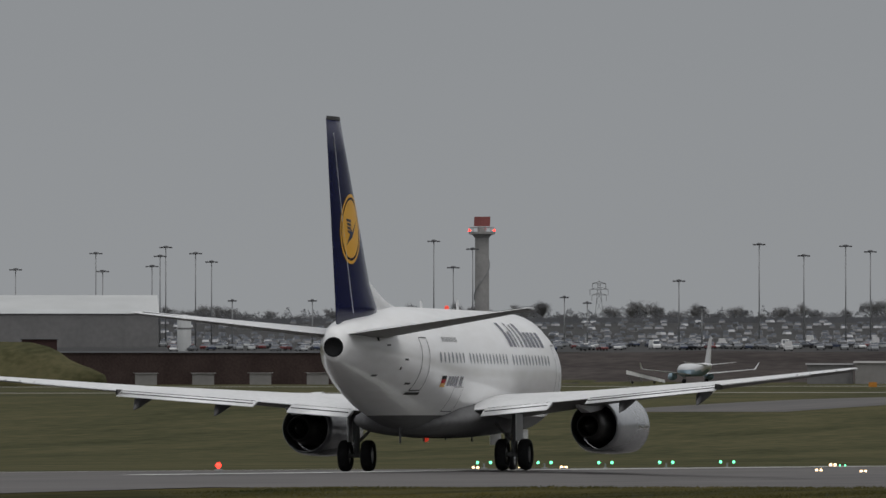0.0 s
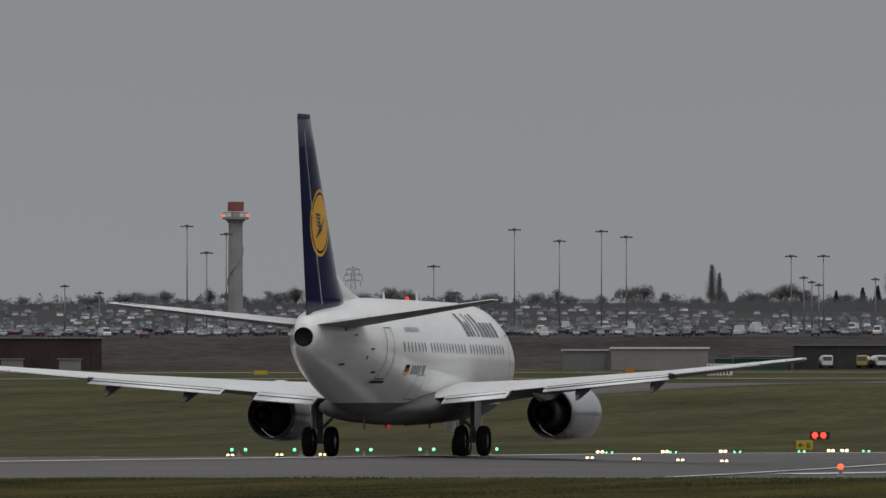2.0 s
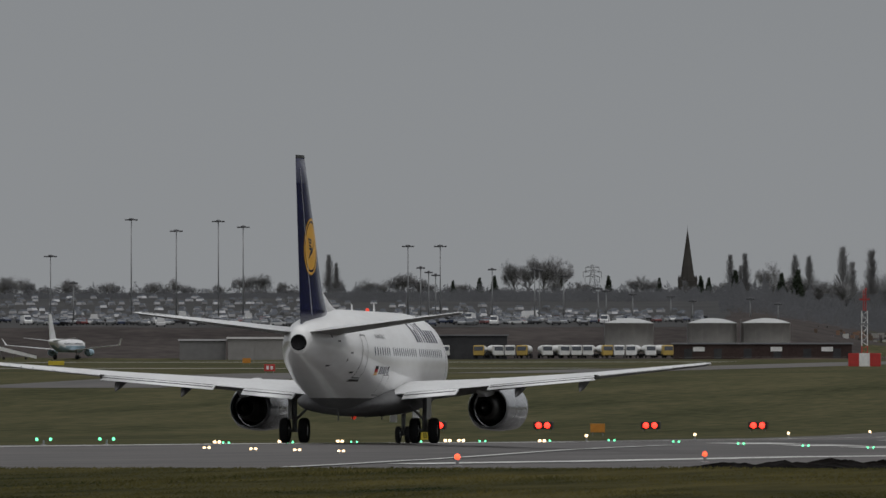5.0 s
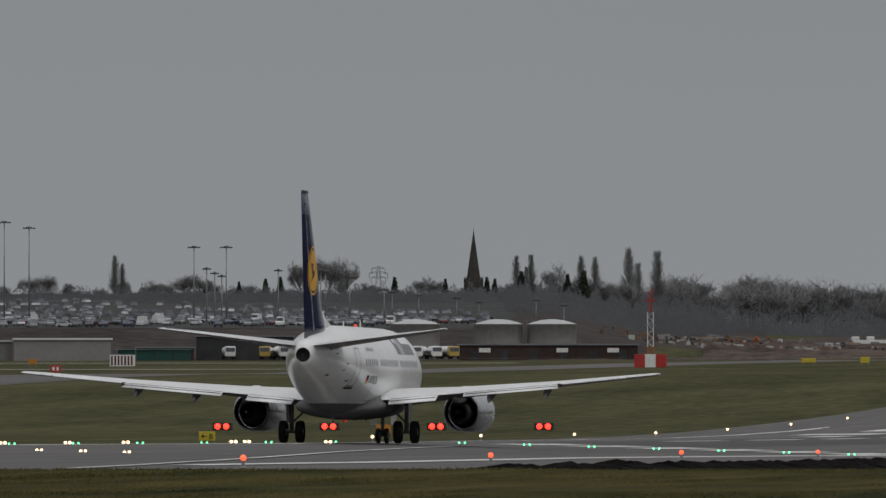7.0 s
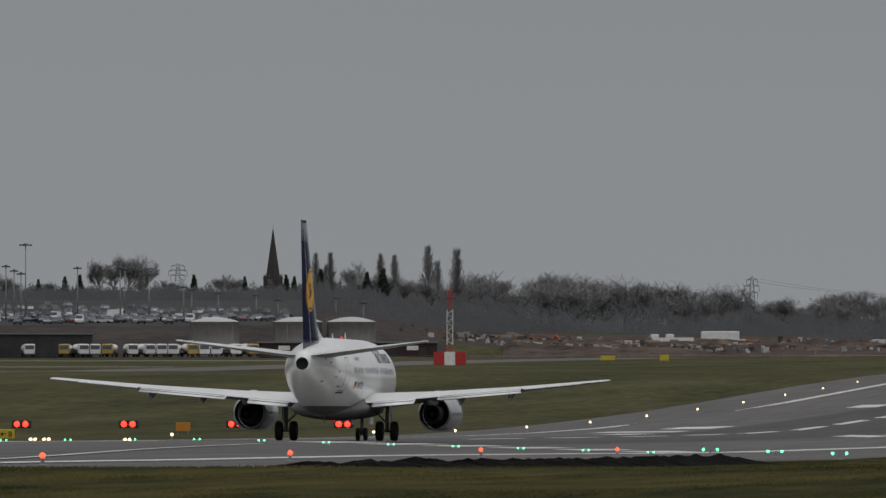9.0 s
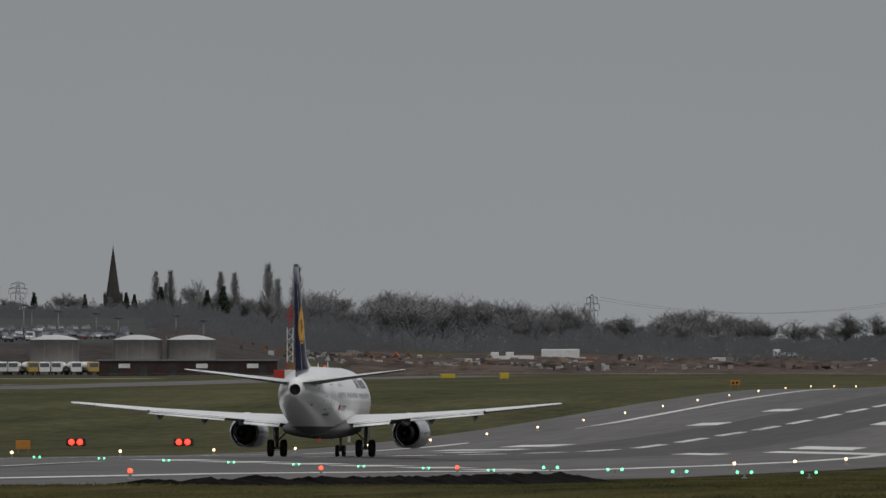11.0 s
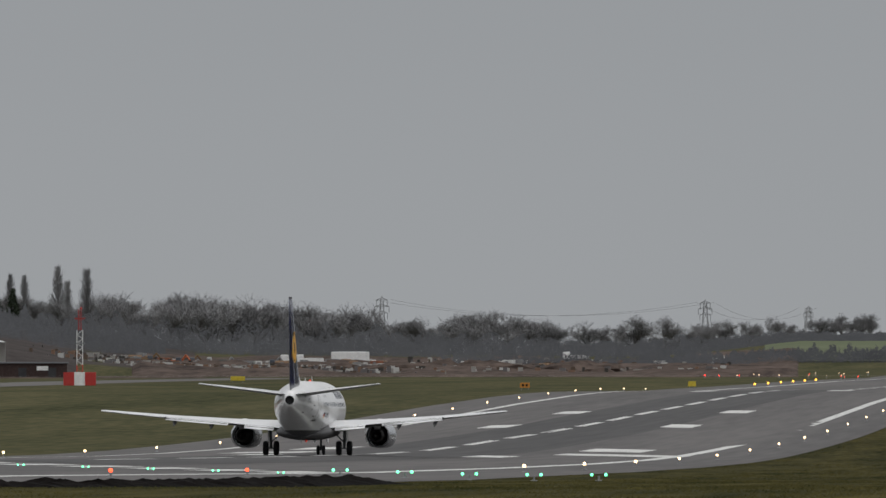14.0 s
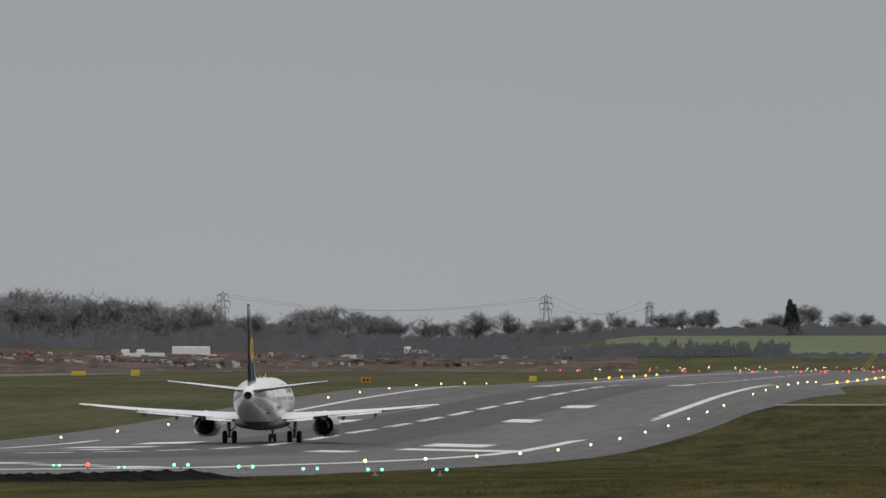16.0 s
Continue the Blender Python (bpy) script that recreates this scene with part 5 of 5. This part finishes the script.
def twig_mesh(name, r, x, y, z, size, mat, label, category):
    """A thicket of short slivers that point every way."""
    n = len(x)
    a, turn = r.uniform(0, 6.283, n), r.uniform(-0.4, 0.4, n)
    long, thin = r.uniform(0.6, 1.8, n) * size, r.uniform(0.12, 0.32, n) * size
    ux, uz = np.cos(a), np.sin(a)
    v = np.empty((n, 3, 3))
    v[:, 0] = np.stack([x - uz * thin * np.cos(turn), y + thin * np.sin(turn), z + ux * thin], 1)
    v[:, 1] = np.stack([x + uz * thin * np.cos(turn), y - thin * np.sin(turn), z - ux * thin], 1)
    v[:, 2] = np.stack([x + ux * long, y + r.normal(0, 0.12, n), z + uz * long], 1)
    e, f = v[:, 1] - v[:, 0], v[:, 2] - v[:, 0]
    away = e[:, 2] * f[:, 0] - e[:, 0] * f[:, 2] > 0
    v[away, 0], v[away, 1] = v[away, 1].copy(), v[away, 0].copy()
    me = bpy.data.meshes.new(name)
    me.from_pydata(v.reshape(-1, 3).tolist(), [], np.arange(3 * n).reshape(-1, 3).tolist())
    me.materials.append(mat)
    # one shared normal on every sliver evens out the thicket's shading
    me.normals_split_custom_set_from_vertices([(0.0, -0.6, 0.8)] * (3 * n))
    tagged(new(name, me), label, category, kind="stuff")


def skyline():
    rng = random.Random(21)
    broad = [bare_tree("bare_tree", "bare winter broadleaf tree with a rounded crown", s, 14, 0.85, 5) for s in (1, 2, 3, 4, 6)]
    tall = poplar(9)
    dark = conifer(5)
    used = set()

    def plant(proto, b, d, top=None, size=1.0, wide=1.0):
        p = spot(b, d, -0.3)
        if top is not None:
            full = {"bare_tree": 14, "poplar": 20, "conifer": 12}[proto.name.split(".")[0]]
            size = max(0.3, (EYE_Z + top / 20400 * d - p.z) / full)
        m = pose(p.x, p.y, p.z, 0, 0, rng.uniform(0, 360))
        o = proto
        if proto in used:
            o = copy_thing(proto, m)
        else:
            proto.matrix_basis = m
            used.add(proto)
        o.scale = (size * wide, size * wide, size)

    # poplars that stand out, by bearing and angular height
    for b, top in ((152.9, 300), (152.2, 285), (118.0, 300), (116.7, 302), (112.45, 300), (111.2, 298), (108.3, 315), (107.4, 288), (105.7, 310), (117.2, 280)):
        plant(tall, b, 4000, top, wide=1.3)
    # single broad trees
    for b, top, w in ((181, 262, 1.1), (179, 258, 1.0), (175.5, 250, 1.0), (171.5, 252, 0.9), (167, 246, 1.0), (160.2, 262, 1.2), (158.8, 266, 1.2), (157.0, 252, 0.9), (149.5, 258, 1.1), (148.2, 256, 1.1),
                      (146.6, 268, 1.2), (145.3, 262, 1.1), (141.2, 250, 0.9), (136.8, 292, 0.8), (135.5, 298, 1.0), (134.2, 300, 1.0), (132.9, 298, 0.9), (126.1, 265, 1.2), (125, 255, 1.1), (114.8, 290, 0.8),
                      (97.5, 268, 1.0), (189, 262, 1.1), (191, 255, 1.0), (206, 248, 0.9)):
        plant(rng.choice(broad), b, rng.uniform(3750, 3900), top, wide=w)
    for b, top in ((139.8, 255), (138.5, 258), (142.1, 250), (119.9, 255), (120.6, 258), (124.2, 255), (113.6, 262), (112.2, 268), (128.6, 258), (31, 240), (30.6, 232), (117.6, 268)):
        plant(dark, b, rng.uniform(3700, 3950), top, wide=1.0)
    # the belt
    edge = [(20, 215), (30, 222), (36, 212), (48, 216), (60, 208), (68, 214), (78, 232), (88, 240), (95, 258), (104, 258), (112, 250), (118, 236), (126, 232), (138, 240), (150, 240), (165, 240), (180, 246), (215, 236), (235, 240)]
    for k in range(268):
        b = 16 + 219 * (k + rng.random()) / 268
        d = rng.uniform(3850, 4250)
        e = lerp(edge, b)
        plant(rng.choice(broad), b, d, e + rng.uniform(-34, 18), wide=rng.uniform(1.0, 1.6))
    # undergrowth that closes the wood below the crowns
    r = np.random.default_rng(8)
    n = 430000
    bb, dd = r.uniform(14, 240, n), r.uniform(3720, 4150, n)
    gaps = np.array([noise.noise((b * 0.8, d * 0.004, 0)) + 0.4 * noise.noise((b * 3.1, d * 0.01, 4)) for b, d in zip(bb, dd)])
    x, y, z = far_spots(bb, dd)
    top = (EYE_Z + (np.interp(bb, [e[0] for e in edge], [e[1] for e in edge]) - 12) / 20400 * dd - z) * (0.55 + 0.42 * gaps)
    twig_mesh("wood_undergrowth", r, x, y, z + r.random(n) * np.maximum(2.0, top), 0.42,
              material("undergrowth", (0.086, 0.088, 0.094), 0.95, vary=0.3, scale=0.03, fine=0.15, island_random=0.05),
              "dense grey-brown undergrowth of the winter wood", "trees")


skyline()


def hedge(b0, b1, d, h, n, seed, label, deep=25):
    r = np.random.default_rng(seed)
    n = int(n * 3.2)
    bb, dd = r.uniform(b0, b1, n), d + r.uniform(-deep, deep, n)
    x, y, z = far_spots(bb, dd)
    top = np.array([h * (0.7 + 0.7 * noise.noise((b * 1.3, seed, 0)) + 0.35 * noise.noise((b * 5.0, seed, 2))) for b in bb])
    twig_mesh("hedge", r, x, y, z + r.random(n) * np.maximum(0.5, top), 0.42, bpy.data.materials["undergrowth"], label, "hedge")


hedge(31, 58, 3090, 4.6, 6500, 1, "dark bare scrub in front of the meadow")
hedge(18, 34, 3060, 1.2, 2500, 4, "low dark scrub beyond the runway end")
hedge(118, 152, 3540, 4.0, 7000, 7, "dark scrub above the car park", 60)
hedge(99, 119, 3420, 7.0, 14000, 8, "dark scrub on the slope below the wood", 240)
hedge(52, 75, 3150, 5.0, 3500, 2, "dark scrub on the building site")
hedge(75, 104, 3600, 6.0, 4500, 3, "dark scrub below the wood")
hedge(118, 232, 3640, 5.0, 9000, 5, "dark hedge behind the car park")


def unseen_wood():
    """Unseen plain wood past the camera's right shoulder, added to darken the fin's reflections."""
    r = np.random.default_rng(6)
    vs, n = [], 30000
    for _ in range(n):
        x, y = r.uniform(330, 390), r.uniform(-300, 3200)
        z = land(x, y) + r.random() * (27 + 4 * noise.noise((y * 0.02, 0, 0)))
        w, t = r.uniform(0.6, 1.5), r.uniform(2, 6)
        vs += [(x, y - w, z - 1), (x, y + w, z - 1), (x + r.normal(0, 1), y + r.normal(0, 1), z + t)]
    me = bpy.data.meshes.new("unseen_wood")
    me.from_pydata(vs, [], np.arange(3 * n).reshape(-1, 3).tolist())
    me.materials.append(bpy.data.materials["undergrowth"])
    tagged(new("unseen_wood", me), "unseen dark wood, added for the fin to mirror", "trees", kind="stuff")


unseen_wood()


# ---- building site clutter ----
def digger(b, d, turn, colour):
    p = spot(b, d, 0.4)
    ob = empty("excavator", pose(p.x, p.y, p.z, 0, 0, turn))
    ob.scale = (0.72, 0.72, 0.72)
    tagged(ob, "parked tracked excavator on the building site", "excavator", group="site machines")
    for x in (-1.2, 1.2):
        part("track", boxed(x - 0.3, -1.9, 0, x + 0.3, 1.9, 0.9, 0.2), BLACK, ob)
    part("house", boxed(-1.4, -1.5, 1.0, 1.4, 2.2, 2.2, 0.15), colour, ob)
    part("cab", boxed(-1.4, -1.6, 1.2, -0.3, 0.2, 3.1, 0.12), GLASS, ob)
    part("boom", tube(bmesh.new(), (0.3, -1.2, 1.8), (0.3, -3.0, 3.9), 0.4, 0.34, 6), colour, ob)
    part("arm", tube(bmesh.new(), (0.3, -2.9, 3.95), (0.3, -4.6, 2.0), 0.32, 0.26, 6), colour, ob)
    part("bucket", boxed(-0.3, -5.1, 1.0, 0.9, -4.1, 2.1, 0.15), BLACK, ob)


ORANGE, SITEGREY = material("machine_orange", (0.42, 0.1, 0.03), 0.5), material("machine_grey", (0.2, 0.2, 0.2), 0.5)
SITEBROWN = material("machine_brown", (0.16, 0.1, 0.05), 0.6)
for b, d, t, m in ((97.9, 2860, 70, ORANGE), (92.6, 2880, -60, SITEGREY), (96.9, 2900, 110, SITEBROWN), (89.8, 2900, 80, SITEGREY), (100.5, 2850, 100, SITEBROWN)):
    digger(b, d, t, m)
rng = random.Random(5)
PALLET = [material("cabin_white", (0.6, 0.6, 0.58), 0.6), material("cabin_tan", (0.33, 0.22, 0.14), 0.7), material("cabin_grey", (0.22, 0.22, 0.22), 0.7), GREENBOX, material("cabin_rust", (0.24, 0.1, 0.06), 0.8)]
NAMES = ("white", "tan", "grey", "green", "rust brown")
for k in range(60):
    b = rng.uniform(80, 102) if k < 46 else rng.uniform(56, 75)
    d = rng.uniform(2840, 3050) if k < 46 else rng.uniform(2900, 3250)
    p = spot(b, d, 0.3)
    i = rng.choices(range(5), (3.5, 2, 4, 0.6, 2))[0]
    w, h = rng.uniform(1.0, 3.4), rng.uniform(0.8, 2.2)
    ob = empty("site_cabin", pose(p.x, p.y, p.z, 0, 0, rng.uniform(-30, 30)))
    tagged(ob, f"{NAMES[i]} site container on brown soil", "container", group="site containers")
    part("shell", boxed(-w / 2, -1.2, 0, w / 2, 1.2, h, 0.06), PALLET[i], ob)
    part("door", boxed(-0.5, -1.24, 0.05, 0.4, -1.19, h * 0.85), PALLET[2], ob)
for k in range(26):
    b = rng.uniform(60, 106)
    d = rng.uniform(2800, 3000)
    p = spot(b, d, -0.3)
    bm = bmesh.new()
    bmesh.ops.create_icosphere(bm, subdivisions=3, radius=1.0)
    r, h = rng.uniform(5, 13), rng.uniform(1.5, 3.6)
    for v in bm.verts:
        f = 1 + 0.35 * noise.noise(v.co * 1.7 + Vector((k, 0, 0)))
        v.co = Vector((v.co.x * r * f, v.co.y * r * f, max(-0.2, v.co.z) * h * f))
    ob = mesh_object("spoil_mound", bm, SOIL)
    ob.location = p
    tagged(ob, "heap of brown soil on the building site", "soil heap", group="soil heaps")
p = spot(82.95, 3220, -0.7)
ob = empty("long_trailer", pose(p.x, p.y, p.z, 0, 0, 3))
tagged(ob, "long white box trailer on the far bank", "trailer")
part("box", boxed(-5.3, -1.3, 1.1, 5.3, 1.3, 4.1, 0.12), SIGN_W, ob)
part("chassis", boxed(-5.0, -1.0, 0.5, 5.0, 1.0, 1.1, 0.04), BLACK, ob)
for x in (-4.6, -3.4, 3.0, 4.2):
    part("wheel", tube(bmesh.new(), (x, -1.2, 0.5), (x, 1.2, 0.5), 0.52, None, 12), RUBBER, ob)
for b, d in ((86.6, 2980), (87.9, 2960), (63.5, 3250)):
    p = spot(b, d, 0.9)
    ob = empty("white_lorry", pose(p.x, p.y, p.z, 0, 0, 8))
    tagged(ob, "small white flatbed lorry on the site", "truck", group="site lorries")
    part("cab", boxed(-3.2, -1.1, 0.6, -1.2, 1.1, 2.8, 0.15), SIGN_W, ob)
    part("bed", boxed(-1.1, -1.1, 0.9, 4.0, 1.1, 1.9, 0.05), SIGN_W, ob)
    for x in (-2.3, 1.8, 2.9):
        part("wheel", tube(bmesh.new(), (x, -1.1, 0.45), (x, 1.1, 0.45), 0.45, None, 10), RUBBER, ob)


# ---- the small jet on the far taxiway ----
def regional_jet():
    p = spot(175.6, 2612, 0.1)
    ob = empty("regional_jet", pose(p.x, p.y, p.z, 0, 0, 24))
    tagged(ob, "small white jet with pale blue belly on the taxiway", "airplane")
    pale = material("pale_blue_paint", (0.30, 0.42, 0.5), 0.4)
    rings = []
    for u, r, c in ((-14, 0.15, 2.9), (-13, 0.9, 2.9), (-11, 1.45, 3.05), (-9, 1.5, 3.1), (6, 1.5, 3.1), (10, 1.2, 3.45), (13, 0.7, 3.8), (15, 0.25, 4.1)):
        rings.append([(r * math.sin(2 * math.pi * i / 20), -u, c - r * math.cos(2 * math.pi * i / 20)) for i in range(20)])
    bm = loft(bmesh.new(), rings)
    for f in bm.faces:
        f.material_index = 1 if f.calc_center_median().z < 2.9 else 0
    part("fuselage", bm, [WHITE, pale], ob, smooth=True)
    for s in (-1, 1):
        part("wing", loft(bmesh.new(), [[(s * 1.2, 4.0, 2.2), (s * 1.2, -1.5, 2.1), (s * 1.2, -1.5, 2.0), (s * 1.2, 3.0, 1.9)], [(s * 13.3, -2.6, 3.3), (s * 13.3, -4.2, 3.3), (s * 13.3, -4.2, 3.2), (s * 13.3, -2.7, 3.2)]]), WINGGREY, ob)
        part("winglet", loft(bmesh.new(), [[(s * 13.3, -2.6, 3.3), (s * 13.3, -4.2, 3.3), (s * 13.2, -4.2, 3.2), (s * 13.2, -2.7, 3.2)], [(s * 14.0, -4.0, 4.7), (s * 14.0, -4.7, 4.7), (s * 13.95, -4.7, 4.7), (s * 13.95, -4.1, 4.7)]]), WHITE, ob)
        part("tailplane", loft(bmesh.new(), [[(s * 0.5, -10.5, 4.2), (s * 0.5, -14, 4.2), (s * 0.5, -14, 4.1), (s * 0.5, -10.6, 4.1)], [(s * 6.0, -13.8, 4.8), (s * 6.0, -15, 4.8), (s * 6.0, -15, 4.74), (s * 6.0, -13.8, 4.74)]]), WINGGREY, ob)
        part("engine", revolve(bmesh.new(), [(5.2, 0.7), (5.0, 0.85), (3.5, 0.9), (1.8, 0.65), (1.8, 0.1)], (s * 4.3, 0, 1.6), "y", 18), pale, ob, "pale blue engine", True)
        part("main_wheel", tube(bmesh.new(), (s * 2.6 - 0.35, -0.5, 0.5), (s * 2.6 + 0.35, -0.5, 0.5), 0.5, None, 14), RUBBER, ob)
        part("gear_leg", tube(bmesh.new(), (s * 2.6, -0.5, 0.5), (s * 2.3, -0.4, 2.1), 0.12), STEEL, ob)
    part("nose_wheel", tube(bmesh.new(), (-0.25, 11, 0.35), (0.25, 11, 0.35), 0.35, None, 12), RUBBER, ob)
    part("nose_leg", tube(bmesh.new(), (0, 11, 0.35), (0, 11, 1.8), 0.09), STEEL, ob)
    part("fin", loft(bmesh.new(), [[(0.15, -9.5, 4.4), (0.15, -14.2, 4.4), (-0.15, -14.2, 4.4), (-0.15, -9.5, 4.4)], [(0.06, -13.6, 10.2), (0.06, -15.6, 10.2), (-0.06, -15.6, 10.2), (-0.06, -13.6, 10.2)]]), WHITE, ob)
    for k in range(20):
        part("cabin_window", boxed(1.46, 8 - 0.8 * k - 0.14, 3.35, 1.5, 8 - 0.8 * k + 0.14, 3.7), GLASS, ob)
    return ob, p


JET, JET_AT = regional_jet()


def boarding_ramp():
    """A wheeled passenger ramp that slopes up beside the small jet."""
    p = spot(179.9, 2608, 0.05)
    ob = empty("boarding_ramp", pose(p.x, p.y, p.z, 0, 0, 10))
    tagged(ob, "pale wheeled boarding ramp beside the small jet", "ramp")
    for y in (-0.9, 0.9):
        part("side_panel", loft(bmesh.new(), [[(-4.4, y + e, 2.2), (-4.4, y + e, 3.1), (4.4, y + e, 0.9), (4.4, y + e, 0.2)] for e in (-0.05, 0.05)]), CABW, ob, "pale side panel")
    part("deck", loft(bmesh.new(), [[(-4.4, y, 2.2), (-4.4, y, 2.32), (4.4, y, 0.3), (4.4, y, 0.18)] for y in (-0.84, 0.84)]), STEEL, ob)
    for x, z in ((-3.4, 2.0), (-0.8, 1.4)):
        part("prop", tube(bmesh.new(), (x, 0, 0.3), (x - 0.5, 0, z), 0.08), STEEL, ob)
    for x in (-3.0, 2.0):
        part("wheel", tube(bmesh.new(), (x, -0.9, 0.32), (x, 0.9, 0.32), 0.32, None, 12), RUBBER, ob)


boarding_ramp()


# grassed mound beside the apron
bm = bmesh.new()
bmesh.ops.create_icosphere(bm, subdivisions=4, radius=1.0)
for v in bm.verts:
    f = 1 + 0.12 * noise.noise(v.co * 2.0)
    v.co = Vector((v.co.x * 30 * f, v.co.y * 40 * f, max(-0.1, v.co.z) * 10.5 * f))
ob = mesh_object("grass_mound", bm, GRASS, smooth=True)
ob.location = spot(240, 2430, -0.5)
tagged(ob, "rounded grassy mound beside the apron", "mound", kind="structure")


def rubble():
    r = random.Random(77)
    bm = bmesh.new()
    for k in range(3000):
        b = r.gauss(92, 6.5) if k < 2300 else r.uniform(50, 78)
        d = r.uniform(2720, 3060) if k < 2300 else r.uniform(2750, 3300)
        p = spot(b, d, 0.2 + r.uniform(0, 1.2))
        s = r.uniform(0.15, 0.62)
        box(bm, p.x - s, p.y - s, p.z - 1, p.x + s * r.uniform(0.6, 2.2), p.y + s, p.z + s * r.uniform(0.3, 1.2))
    m = bpy.data.materials.new("rubble")
    m.use_nodes = True
    n, l = m.node_tree.nodes, m.node_tree.links
    c = n.new("ShaderNodeValToRGB")
    c.color_ramp.interpolation = "CONSTANT"
    for i, col in enumerate(((0.05, 0.045, 0.04), (0.2, 0.12, 0.08), (0.3, 0.29, 0.27), (0.1, 0.07, 0.05), (0.5, 0.5, 0.48), (0.14, 0.13, 0.13))):
        e = c.color_ramp.elements[i] if i < 2 else c.color_ramp.elements.new(i / 6)
        e.position, e.color = i / 6, (*col, 1)
    l.new(n.new("ShaderNodeNewGeometry").outputs["Random Per Island"], c.inputs[0])
    l.new(c.outputs[0], n["Principled BSDF"].inputs["Base Color"])
    n["Principled BSDF"].inputs["Roughness"].default_value = 0.85
    tagged(mesh_object("site_rubble", bm, m), "scattered rubble and materials on the building site", "rubble", kind="stuff")


rubble()


motions()
